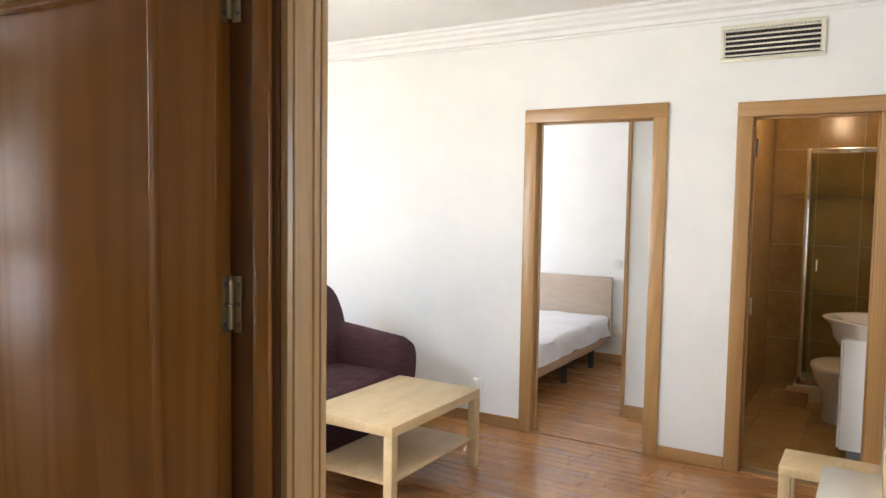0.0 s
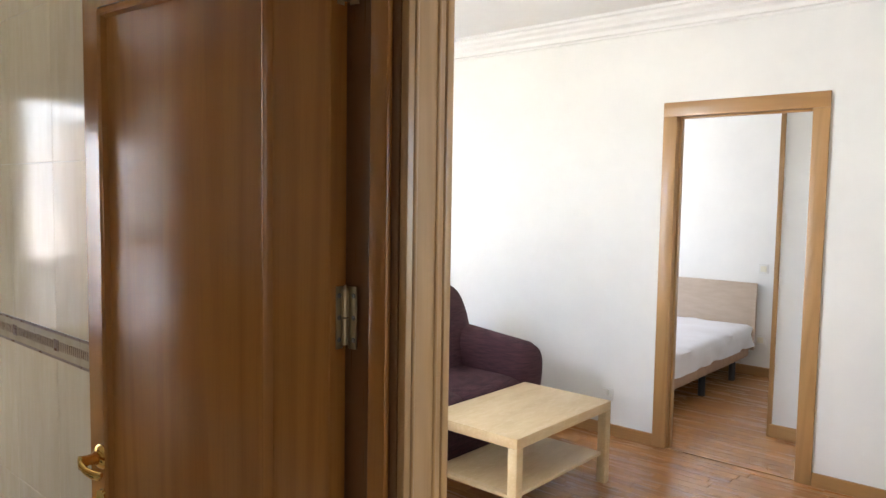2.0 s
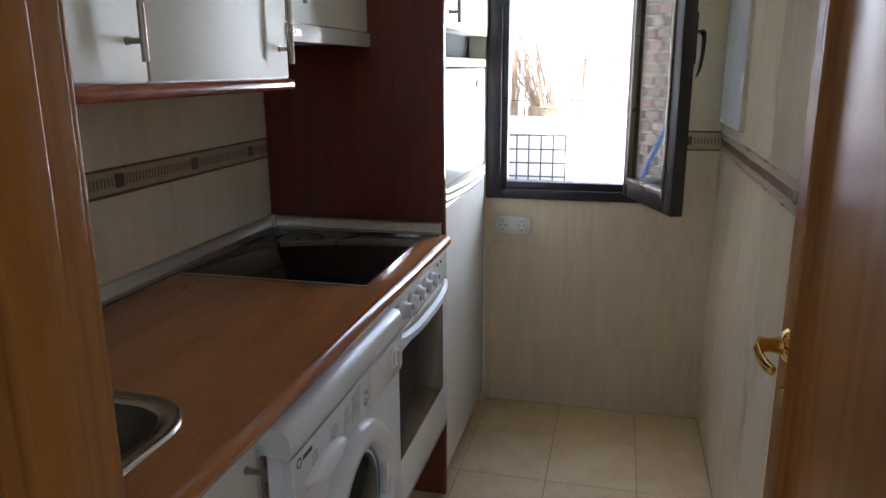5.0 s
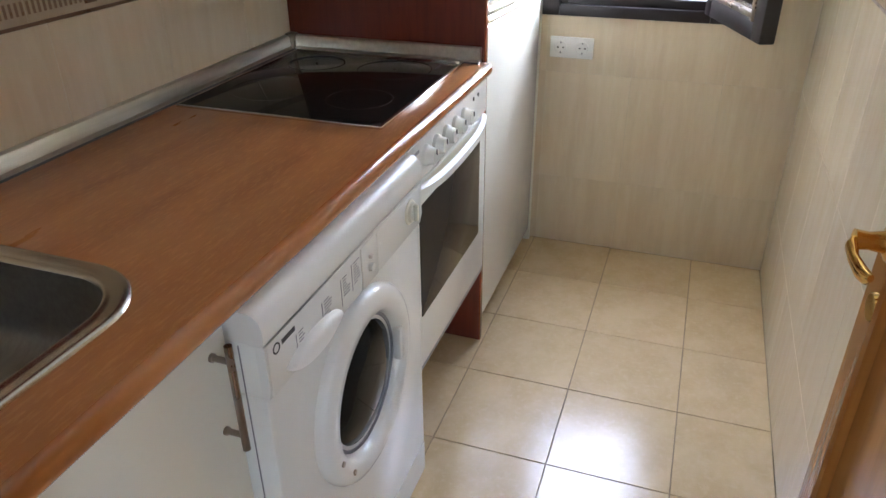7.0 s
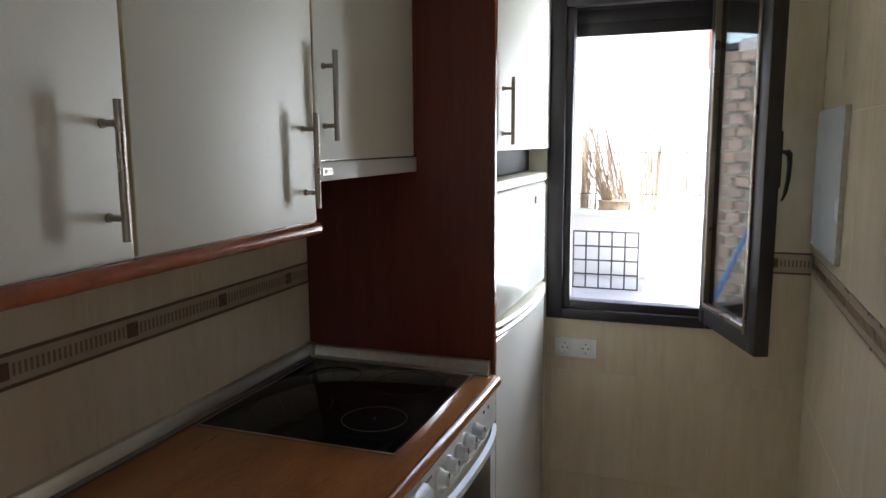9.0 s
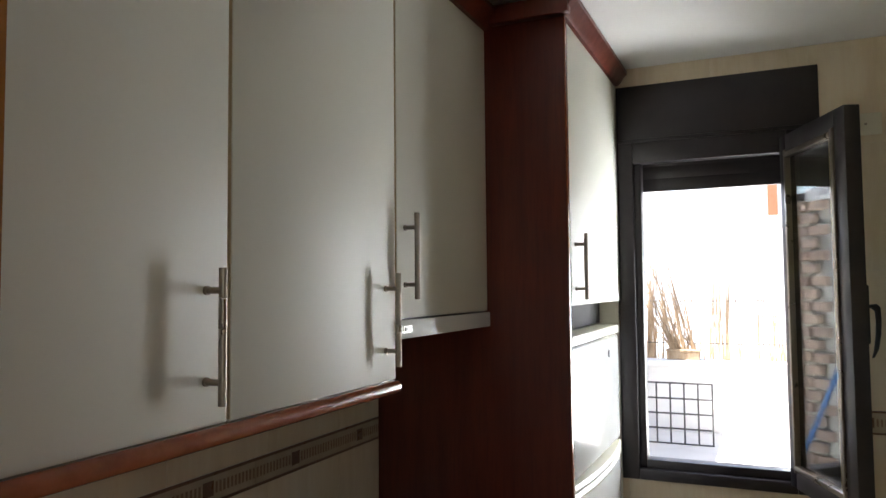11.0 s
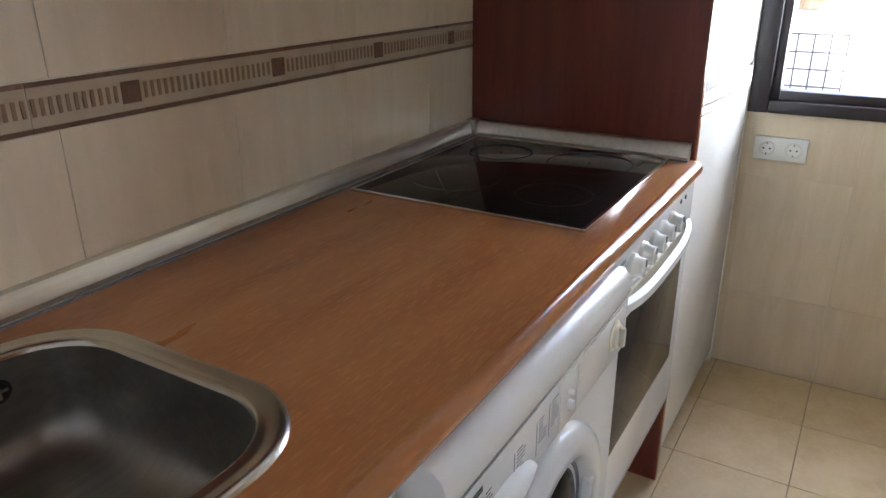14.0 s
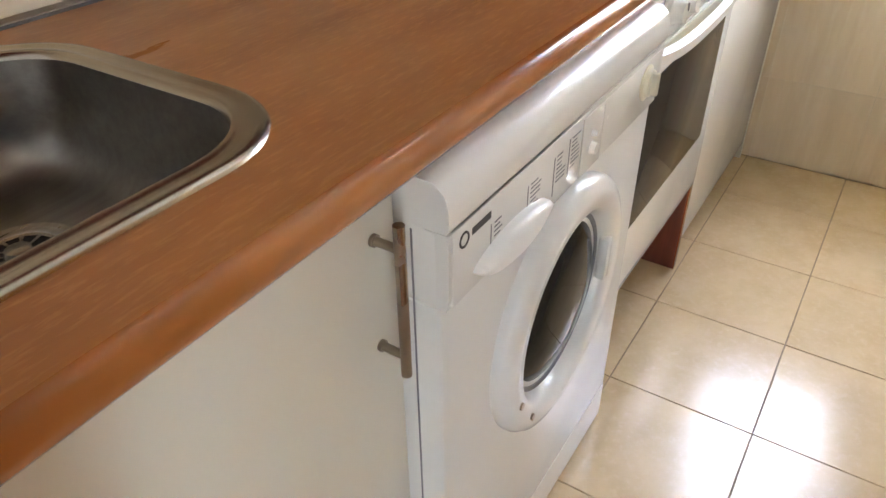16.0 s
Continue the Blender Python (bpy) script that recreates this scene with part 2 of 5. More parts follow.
M_PORC = surface("porcelain", (0.74, 0.71, 0.64), (0.70, 0.67, 0.60), 4, rough=0.12)
M_BRICK = surface("terrace_brick", (0.58, 0.46, 0.38), (0.48, 0.35, 0.27), 9, rough=0.85, vary=0.15, bump=0.4, bump_scale=60)
M_MORTAR = surface("pale_mortar", (0.72, 0.69, 0.63), (0.64, 0.61, 0.55), 20, rough=0.95, bump=0.3)
M_RENDER = surface("white_render", (0.80, 0.80, 0.79), (0.75, 0.75, 0.74), 3, rough=0.9, bump=0.3, bump_scale=90)
M_PAVE = surface("terrace_paving", (0.60, 0.59, 0.56), (0.53, 0.52, 0.49), 4, rough=0.8)
M_REED = surface("reed_cane", (0.46, 0.35, 0.23), (0.32, 0.22, 0.13), 9, (4, 4, 1), rough=0.85, vary=0.25)
M_WIRE = surface("dark_wire", (0.05, 0.05, 0.05), (0.07, 0.07, 0.065), 20, rough=0.6)
M_ORANGE = surface("orange_render", (0.42, 0.13, 0.065), (0.35, 0.10, 0.05), 3, rough=0.9)
M_PALE = surface("sunlit_window_pane", (0.55, 0.60, 0.62), (0.48, 0.53, 0.56), 2, rough=0.1)
M_GRIP = surface("bright_white_plastic", (0.86, 0.86, 0.83), (0.83, 0.83, 0.80), 8, rough=0.3)
M_BLUE = surface("blue_plastic", (0.05, 0.22, 0.55), (0.04, 0.18, 0.47), 9, rough=0.4)
M_LAMPGLOW = surface("lamp_glow", (1.0, 0.8, 0.5), (1.0, 0.8, 0.5), rough=0.5, rough_vary=0, emit=6.0)


# ---- mesh helpers ----
def box(bm, x0, y0, z0, x1, y1, z1, bevel=0.0, segs=2):
    r = bmesh.ops.create_cube(bm, size=1.0)
    vs = r["verts"]
    for v in vs:
        v.co = Vector(((x0 + x1) / 2 + v.co.x * (x1 - x0), (y0 + y1) / 2 + v.co.y * (y1 - y0), (z0 + z1) / 2 + v.co.z * (z1 - z0)))
    if bevel:
        es = list({e for v in vs for e in v.link_edges})
        bmesh.ops.bevel(bm, geom=es, offset=bevel, segments=segs, profile=0.5, affect="EDGES")
    return bm


def boxes(*rows, bevel=0.0, segs=2):
    bm = bmesh.new()
    for r in rows:
        box(bm, *r, bevel=bevel, segs=segs)
    return bm


def rod(bm, a, b, r0, r1=None, n=12, cap=True):
    a, b = Vector(a), Vector(b)
    d = b - a
    m = Matrix.Translation((a + b) / 2) @ d.to_track_quat("Z", "Y").to_matrix().to_4x4()
    bmesh.ops.create_cone(bm, cap_ends=cap, segments=n, radius1=r0, radius2=r0 if r1 is None else r1, depth=d.length, matrix=m)
    return bm


def rods(*rows, n=12):
    bm = bmesh.new()
    for r in rows:
        rod(bm, *r, n=n)
    return bm


def lathe(bm, profile, m, n=32):
    """Profile of (radius, height) turned round the z axis and placed by m."""
    rings = []
    for r, h in profile:
        rings.append([bm.verts.new(m @ Vector((r * math.cos(2 * math.pi * k / n), r * math.sin(2 * math.pi * k / n), h))) for k in range(n)] if r > 1e-5 else [bm.verts.new(m @ Vector((0, 0, h)))])
    for a, b in zip(rings, rings[1:]):
        for k in range(n):
            j = (k + 1) % n
            if len(a) == 1 and len(b) > 1:
                bm.faces.new((a[0], b[k], b[j]))
            elif len(b) == 1 and len(a) > 1:
                bm.faces.new((a[k], a[j], b[0]))
            elif len(a) > 1:
                bm.faces.new((a[k], a[j], b[j], b[k]))
    return bm


def extrude_profile(bm, pts, axis, a, b):
    """Closed 2D profile swept straight along an axis from a to b."""
    def at(p, s):
        return Vector({"x": (s, p[0], p[1]), "y": (p[0], s, p[1]), "z": (p[0], p[1], s)}[axis])
    r0 = [bm.verts.new(at(p, a)) for p in pts]
    r1 = [bm.verts.new(at(p, b)) for p in pts]
    n = len(pts)
    for k in range(n):
        bm.faces.new((r0[k], r0[(k + 1) % n], r1[(k + 1) % n], r1[k]))
    bm.faces.new(r0)
    bm.faces.new(r1)
    return bm


def ring_loft(bm, rings, close=True):
    vs = [[bm.verts.new(p) for p in r] for r in rings]
    n = len(vs[0])
    for a, b in zip(vs, vs[1:]):
        for k in range(n):
            bm.faces.new((a[k], a[(k + 1) % n], b[(k + 1) % n], b[k]))
    if close:
        bm.faces.new(vs[-1])
    return vs


def rounded(cx, cy, hx, hy, r, z, n=6):
    out = []
    for qx, qy, a0 in ((1, 1, 0), (-1, 1, 90), (-1, -1, 180), (1, -1, 270)):
        for k in range(n + 1):
            a = radians(a0 + 90 * k / n)
            out.append(Vector((cx + qx * (hx - r) + r * math.cos(a), cy + qy * (hy - r) + r * math.sin(a), z)))
    return out


def mesh_of(name, bm, material, smooth=35):
    bmesh.ops.recalc_face_normals(bm, faces=bm.faces)
    me = bpy.data.meshes.new(name)
    bm.to_mesh(me)
    bm.free()
    for mt in material if isinstance(material, (list, tuple)) else [material]:
        me.materials.append(mt)
    if smooth:
        for p in me.polygons:
            p.use_smooth = True
        me.set_sharp_from_angle(angle=radians(smooth))
    return me


def part(name, bm, material, parent, label="", smooth=35):
    ob = new(name, mesh_of(name, bm, material, smooth))
    ob.parent = parent
    if parent.type == "EMPTY":
        ob.matrix_parent_inverse = Matrix.Translation(-parent.location)
    if label:
        ob["label"] = label
    return ob


def thing(name, label, category, group="", at=(0, 0, 0)):
    ob = new(name)
    ob.empty_display_size = 0.1
    ob.location = at
    return tagged(ob, label, category, group)


def structure(name, bm, material, label, category, smooth=35):
    ob = new(name, mesh_of(name, bm, material, smooth))
    return tagged(ob, label, category, kind="structure")


def piece(name, me, parent, loc=(0, 0, 0)):
    ob = new(name, me)
    ob.parent = parent
    ob.location = loc
    return ob


# ---- large structure: kitchen ----
XW, XE, YS, YN, ZC = -0.73, 1.665, 0.0, 1.452, 2.35          # kitchen faces
WY0, WY1, WZ0, WZ1 = 0.58, 1.20, 0.90, 2.26                   # window hole
DY0, DY1, DZ = 0.695, 1.447, 2.03                              # kitchen doorway
LY, LX0, LX1, LZ = 4.913, -2.6, 2.90, 2.68                    # living room

wall_window = structure("wall_window", boxes((XW - 0.22, -0.1, 0, XW - 0.0012, WY0, ZC), (XW - 0.22, WY1, 0, XW - 0.0012, 1.6, ZC), (XW - 0.22, WY0, 0, XW - 0.0012, WY1, WZ0), (XW - 0.22, WY0, WZ1, XW - 0.0012, WY1, ZC)), M_GROUT, "tiled kitchen wall with a window", "wall")
wall_back = structure("wall_back", boxes((XW - 0.22, -0.15, 0, XE + 0.11, -0.0012, ZC)), M_GROUT, "tiled kitchen wall behind the worktop", "wall")
wall_kitchen_north = structure("wall_kitchen_north", boxes((XW - 0.22, YN + 0.0012, 0, 1.70, 1.54, LZ)), M_WALL, "partition between kitchen and living room", "wall")
wall_doorway = structure("wall_doorway", boxes((XE, -0.15, 0, 1.765, DY0 - 0.03, LZ), (XE, DY0 - 0.03, DZ + 0.03, 1.765, DY1 + 0.03, LZ), (XE, DY1 + 0.031, 0, 1.764, 1.54, LZ)), M_WALL, "white wall with the kitchen doorway", "wall")
structure("ceiling_kitchen", boxes((XW - 0.22, -0.15, ZC, XE + 0.05, 1.6, ZC + 0.05)), M_CEIL, "plain white kitchen ceiling", "ceiling")
floor_kitchen = structure("floor_kitchen", boxes((XW - 0.1, -0.1, -0.08, 1.70, YN + 0.05, -0.004)), M_FGROUT, "beige tiled kitchen floor", "floor")

# ---- large structure: living room, hall, bedroom, bathroom ----
BX0, BX1, CX0, CX1 = 0.674, 1.42, 1.968, 2.575                  # bedroom and bathroom openings
wall_living_north = structure("wall_living_north", boxes((LX0, LY, 0, BX0 - 0.02, LY + 0.10, 2.9), (BX1 + 0.02, LY, 0, CX0 - 0.02, LY + 0.10, 2.9), (CX1 + 0.02, LY, 0, LX1 + 0.1, LY + 0.10, 2.9), (BX0 - 0.02, LY, 2.04, BX1 + 0.02, LY + 0.10, 2.9), (CX0 - 0.02, LY, 2.04, CX1 + 0.02, LY + 0.10, 2.9)), M_WALL, "white painted living room wall", "wall")
structure("wall_living_west", boxes((LX0 - 0.1, 1.54, 0, LX0, LY + 0.1, 2.9)), M_WALL, "white painted wall", "wall")
# opening made up beside the view to let daylight in
structure("wall_living_east", boxes((LX1, 2.25, 0, LX1 + 0.1, LY, 2.9), (LX1, 1.2, 0, LX1 + 0.1, 1.65, 2.9), (LX1, 1.65, 2.2, LX1 + 0.1, 2.25, 2.9)), M_WALL, "white painted wall with an added unseen opening", "wall")
structure("wall_hall_south", boxes((1.765, -1.2, 0, 3.5, -1.1, 2.9)), M_WALL, "white painted hall wall", "wall")
# the gap in this wall is invented, out of view, to admit sky light
structure("wall_hall_east", boxes((3.4, -1.1, 0, 3.5, -0.5, 2.9), (3.4, -0.15, 0, 3.5, 1.3, 2.9), (3.4, -0.5, 2.2, 3.5, -0.15, 2.9), (LX1 + 0.1, 1.2, 0, 3.5, 1.3, 2.9)), M_WALL, "white painted hall wall", "wall")
structure("wall_hall_west", boxes((1.665, -1.2, 0, 1.765, -0.15, 2.9)), M_WALL, "white painted hall wall", "wall")
structure("ceiling_living", boxes((LX0 - 0.1, 1.5, LZ, LX1 + 0.1, LY, LZ + 0.05), (1.7, -1.2, LZ, 3.5, 1.5, LZ + 0.05)), M_CEIL, "white plaster ceiling", "ceiling")
# added out of view to block direct sun at the east openings
structure("balcony_slab_above", boxes((LX1 + 0.1, 1.31, 2.62, 5.2, 5.0, 2.80), (3.51, -1.6, 2.62, 5.2, 1.3, 2.80)), M_CEIL, "unseen slab added to keep sun out of the east openings", "ceiling")
structure("soffit", boxes((2.57, 1.3, 2.435, LX1, LY, LZ), bevel=0.004), M_CEIL, "dropped plaster soffit along the ceiling", "ceiling")
floor_living = structure("floor_living", boxes((LX0 - 0.1, 1.5, -0.08, LX1 + 0.1, 7.5, -0.012), (1.70, -1.2, -0.08, 3.5, 1.5, -0.012)), M_PGAP, "warm brown parquet floor", "floor")
structure("wall_bedroom_north", boxes((-1.7, 7.29, 0, 1.75, 7.39, 2.7)), M_WALL, "white painted bedroom wall", "wall")
structure("wall_bedroom_west", boxes((-1.7, 5.0, 0, -1.6, 5.5, 2.7), (-1.7, 6.9, 0, -1.6, 7.3, 2.7), (-1.7, 5.5, 0, -1.6, 6.9, 0.85), (-1.7, 5.5, 2.15, -1.6, 6.9, 2.7)), M_WALL, "white bedroom wall with a window opening", "wall")
structure("wall_bedroom_east", boxes((1.62, LY + 0.1, 0, 1.74, 7.29, 2.7)), M_WALL, "white bedroom wall", "wall")
structure("wall_bedroom_nib", boxes((1.085, 5.62, 0, 1.62, 5.72, 2.7)), M_WALL, "short white wall return with a wooden edge", "wall")
structure("ceiling_bedroom", boxes((-1.7, LY + 0.1, 2.62, 1.75, 7.39, 2.7)), M_CEIL, "white bedroom ceiling", "ceiling")
wall_bath_north = structure("wall_bath_north", boxes((1.74, 7.34, 0, 3.3, 7.44, 2.5)), M_GROUT, "ochre tiled bathroom wall", "wall")
structure("wall_bath_east", boxes((3.2, LY + 0.1, 0, 3.3, 7.34, 2.5)), M_BTILE, "ochre tiled bathroom wall", "wall")
wall_bath_west = structure("wall_bath_west", boxes((1.74, LY + 0.1, 0, 1.80, 7.34, 2.5)), M_BTILE, "ochre tiled bathroom wall", "wall")
structure("ceiling_bath", boxes((1.74, LY + 0.1, 2.35, 3.3, 7.44, 2.42)), M_CEIL, "white bathroom ceiling", "ceiling")
floor_bath = structure("floor_bath", boxes((1.80, LY + 0.05, -0.02, 3.2, 7.34, 0.004)), M_FGROUT, "sandy tiled bathroom floor", "floor")

# crown moulding along the white wall: stepped plaster profile
prof = [(LY, LZ), (LY - 0.15, LZ), (LY - 0.15, LZ - 0.018), (LY - 0.125, LZ - 0.024), (LY - 0.115, LZ - 0.04), (LY - 0.085, LZ - 0.055), (LY - 0.08, LZ - 0.07), (LY - 0.045, LZ - 0.085), (LY - 0.03, LZ - 0.108), (LY - 0.012, LZ - 0.112), (LY - 0.012, LZ - 0.128), (LY, LZ - 0.128)]
structure("crown_moulding", extrude_profile(bmesh.new(), prof, "x", LX0, 2.57), M_CEIL, "stepped white plaster crown moulding", "trim", 20)


# baseboards
def baseboard(rows):
    bm = bmesh.new()
    for r in rows:
        box(bm, *r, bevel=0.003, segs=1)
    return structure("baseboard", bm, M_OAK_H, "low varnished wooden baseboard", "trim")


baseboard([(LX0, LY - 0.014, 0, 0.588, LY, 0.075), (1.504, LY - 0.014, 0, 1.884, LY, 0.075), (2.660, LY - 0.014, 0, LX1, LY, 0.075)])
baseboard([(-1.6, 7.276, 0, 1.62, 7.29, 0.08), (1.07, 5.606, 0, 1.62, 5.62, 0.085)])
structure("corner_trim", boxes((1.055, 5.610, 0, 1.085, 5.73, 2.35), bevel=0.003), M_OAK, "slim varnished wooden corner edge", "trim")


def door_surround(name, x0, x1, cw, z, y, depth, label):
    """Casing on the room side with jamb boards through the wall and stop beads."""
    d = thing(name, label, "door frame", at=((x0 + x1) / 2, y, 0))
    d["kind"] = "structure"
    for side, (a, b) in {"l": (x0 - cw, x0), "r": (x1, x1 + cw)}.items():
        part("casing", boxes((a, y - 0.016, 0, b, y, z), bevel=0.004), M_OAK, d)
    part("casing", boxes((x0 - cw, y - 0.0165, z, x1 + cw, y, z + cw), bevel=0.004), M_OAK_H, d)
    part("jamb", boxes((x0 - 0.02, y, 0, x0, y + depth, z), bevel=0.002), M_OAK, d)
    part("jamb", boxes((x1, y, 0, x1 + 0.02, y + depth, z), bevel=0.002), M_OAK, d)
    part("jamb", boxes((x0 - 0.02, y, z, x1 + 0.02, y + depth, z + 0.02)), M_OAK_H, d)
    for a, b in ((x0, x0 + 0.012), (x1 - 0.012, x1)):
        part("stop_bead", boxes((a, y + 0.03, 0, b, y + 0.055, z), bevel=0.003), M_OAK, d)
    part("stop_bead", boxes((x0, y + 0.03, z - 0.012, x1, y + 0.055, z), bevel=0.003), M_OAK_H, d)
    return d


door_surround("door_frame_bedroom", BX0, BX1, 0.085, 2.035, LY, 0.10, "varnished oak door frame, open to the bedroom")
bathframe = door_surround("door_frame_bathroom", CX0, CX1, 0.082, 2.015, LY, 0.10, "varnished oak door frame, open to the bathroom")
for hz in (1.85, 0.95):
    part("hinge", rods(((CX0 + 0.016, LY + 0.075, hz - 0.05), (CX0 + 0.016, LY + 0.075, hz + 0.05), 0.007)), M_NICKEL, bathframe, "small metal hinge")
structure("threshold", boxes((BX0, LY + 0.0, -0.004, BX1, LY + 0.012, 0.006), (CX0, LY + 0.0, -0.004, CX1, LY + 0.04, 0.010), bevel=0.002), M_OAK_H, "thin wooden threshold strip", "trim")

# kitchen doorway: casing and jambs in the plane of x
kf = thing("door_frame_kitchen", "varnished oak door frame of the kitchen doorway", "door frame", at=(1.72, 1.08, 0))
kf["kind"] = "structure"
part("casing", boxes((1.765, DY1, 0, 1.781, DY1 + 0.080, DZ + 0.09), bevel=0.004), M_OAK, kf)
part("casing", boxes((1.765, DY0 - 0.09, 0, 1.781, DY0 - 0.002, DZ + 0.09), bevel=0.004), M_DOOR, kf)
part("casing", boxes((1.765, DY0, DZ, 1.780, DY1, DZ + 0.09), bevel=0.004), M_DOOR, kf)
for by in (DY1 + 0.016, DY1 + 0.064):
    part("bead", rods(((1.7805, by, 0.0), (1.7805, by, DZ + 0.08), 0.004), n=12), M_OAK, kf)
part("corner_strip", boxes((1.66, 1.5405, 0, 1.772, 1.556, 2.12), bevel=0.003), M_OAK, kf)
# hinge-side jamb: the shade beside the open leaf is painted in
part("jamb", boxes((1.625, DY1, 0, 1.764, DY1 + 0.03, DZ), bevel=0.003), M_DOOR_SHADE, kf)
part("jamb", boxes((1.655, DY0 - 0.03, 0, 1.764, DY0 - 0.003, DZ), bevel=0.003), M_DOOR, kf)
part("jamb", boxes((1.655, DY0 - 0.03, DZ, 1.764, DY1 + 0.03, DZ + 0.03), bevel=0.003), M_DOOR, kf)
part("stop_bead", boxes((1.70, DY0 - 0.002, 0, 1.752, DY0 + 0.012, DZ), bevel=0.004), M_DOOR, kf)
part("stop_bead", boxes((1.715, DY1 - 0.013, 0, 1.752, DY1 - 0.001, DZ), bevel=0.004), M_DOOR, kf)
part("inner_casing", boxes((1.648, DY0 - 0.075, 0.0, 1.664, DY0 - 0.004, DZ + 0.07), bevel=0.004), M_DOOR, kf)

# ---- kitchen door leaf, standing open along the wall ----
LXA, LXB, LF, LBK, LH = 0.925, 1.655, 1.408, 1.443, 2.02
leaf = thing("door", "glossy brown wooden kitchen door, standing open", "door", at=(LXB, LBK, 0))
slab = part("leaf", boxes((LXA, LF, 0.008, LXB, LBK, LH), bevel=0.003), M_DOOR, leaf)


def raised_frame(x0, z0, x1, z1, w, y, depth):
    """Moulding round a door panel, mitred, with a rounded section."""
    sect = [(0, 0), (0.15, 0.55), (0.4, 1.0), (0.65, 0.75), (0.85, 0.9), (1, 0)]
    rings = []
    for s, d in sect:
        o = s * w
        rings.append([Vector((x0 + o, y - d * depth, z0 + o)), Vector((x1 - o, y - d * depth, z0 + o)), Vector((x1 - o, y - d * depth, z1 - o)), Vector((x0 + o, y - d * depth, z1 - o))])
    bm = bmesh.new()
    ring_loft(bm, rings, close=False)
    return bm


part("panel_moulding", raised_frame(LXA + 0.072, 0.12, LXB - 0.128, 1.90, 0.026, LF, 0.012), M_DOOR, slab)
part("panel_moulding", raised_frame(LXA + 0.072, 0.12, LXB - 0.128, 1.90, 0.026, LBK, -0.010), M_DOOR, slab)
part("edge_band", boxes((LXB, LF + 0.001, 0.010, LXB + 0.0015, LBK - 0.001, LH - 0.002)), M_DOOR, slab)
hz0 = 0.974
hx = LXA + 0.05
hm = Matrix.Translation((hx, LF, hz0)) @ Matrix.Rotation(radians(90), 4, "X")
handle = part("handle", lathe(bmesh.new(), [(0, 0.0), (0.026, 0.0), (0.027, 0.004), (0.022, 0.010), (0.014, 0.013), (0.011, 0.030), (0.013, 0.046), (0.0, 0.05)], hm, 24), M_BRASS, leaf, "polished brass door handle")
lever = bmesh.new()
pp = [(0.0, 0.042, 0.0, 0.010), (0.012, 0.050, -0.003, 0.010), (0.032, 0.050, -0.010, 0.0085), (0.055, 0.046, -0.014, 0.010), (0.072, 0.044, -0.012, 0.009), (0.080, 0.043, -0.008, 0.005)]
rings = []
for dx, dy, dz, r in pp:
    rings.append([Vector((hx + dx, LF - dy + r * 0.7 * math.cos(2 * math.pi * k / 12), hz0 + dz + r * math.sin(2 * math.pi * k / 12))) for k in range(12)])
ring_loft(lever, rings)
part("lever", lever, M_BRASS, handle)
part("keyhole_plate", lathe(bmesh.new(), [(0, 0.0), (0.02, 0.0), (0.018, 0.006), (0.0, 0.007)], Matrix.Translation((hx, LF, hz0 - 0.09)) @ Matrix.Rotation(radians(90), 4, "X"), 20), M_BRASS, leaf, "round brass keyhole plate")
for hz in (0.30, 1.345, 1.86):
    hy = LBK - 0.008
    h = part("hinge", rods(((LXB + 0.008, hy, hz - 0.042), (LXB + 0.008, hy, hz - 0.001), 0.006), ((LXB + 0.008, hy, hz + 0.001), (LXB + 0.008, hy, hz + 0.042), 0.006), ((LXB + 0.008, hy, hz + 0.042), (LXB + 0.008, hy, hz + 0.050), 0.005, 0.002)), M_HINGE, leaf, "steel door hinge with screws")
    part("hinge_plate", boxes((LXB + 0.0016, LF + 0.013, hz - 0.048, LXB + 0.0034, hy, hz + 0.048), bevel=0.0006), M_HINGE, h)
    part("hinge_plate", boxes((LXB + 0.010, hy + 0.0035, hz - 0.048, LXB + 0.028, hy + 0.0055, hz + 0.048), bevel=0.0006), M_HINGE, h)
    for dz in (-0.034, 0, 0.034):
        part("screw", lathe(bmesh.new(), [(0, 0), (0.0042, 0), (0.003, 0.0012), (0, 0.0016)], Matrix.Translation((LXB + 0.0034, LF + 0.019, hz + dz)) @ Matrix.Rotation(radians(90), 4, "Y"), 10), M_GREY, h)
        part("screw", lathe(bmesh.new(), [(0, 0), (0.0042, 0), (0.003, 0.0012), (0, 0.0016)], Matrix.Translation((LXB + 0.022, hy + 0.0035, hz + dz)) @ Matrix.Rotation(radians(90), 4, "X"), 10), M_GREY, h)

leaf.rotation_euler.z = radians(4.0)

# ---- window: fixed frame, shutter box, shutter, open sash ----
win = thing("window_1", "dark bronze aluminium kitchen window with one sash open", "window", at=(XW, 0.88, 0.85))
win["kind"] = "structure"
FX = XW + 0.012
fy0, fy1, fz0, fz1 = 0.548, 1.262, 0.884, 2.075
oy0, oy1, oz0 = 0.655, 1.130, 0.952
part("window_frame", boxes((FX - 0.05, fy0, fz0, FX, oy0 - 0.025, fz1), (FX - 0.05, oy1, fz0, FX, fy1, fz1), (FX - 0.05, oy0 - 0.025, fz0, FX, oy1, oz0 - 0.03), (FX - 0.05, oy0 - 0.025, fz1 - 0.075, FX, oy1, fz1), bevel=0.004), M_FRAME, win)
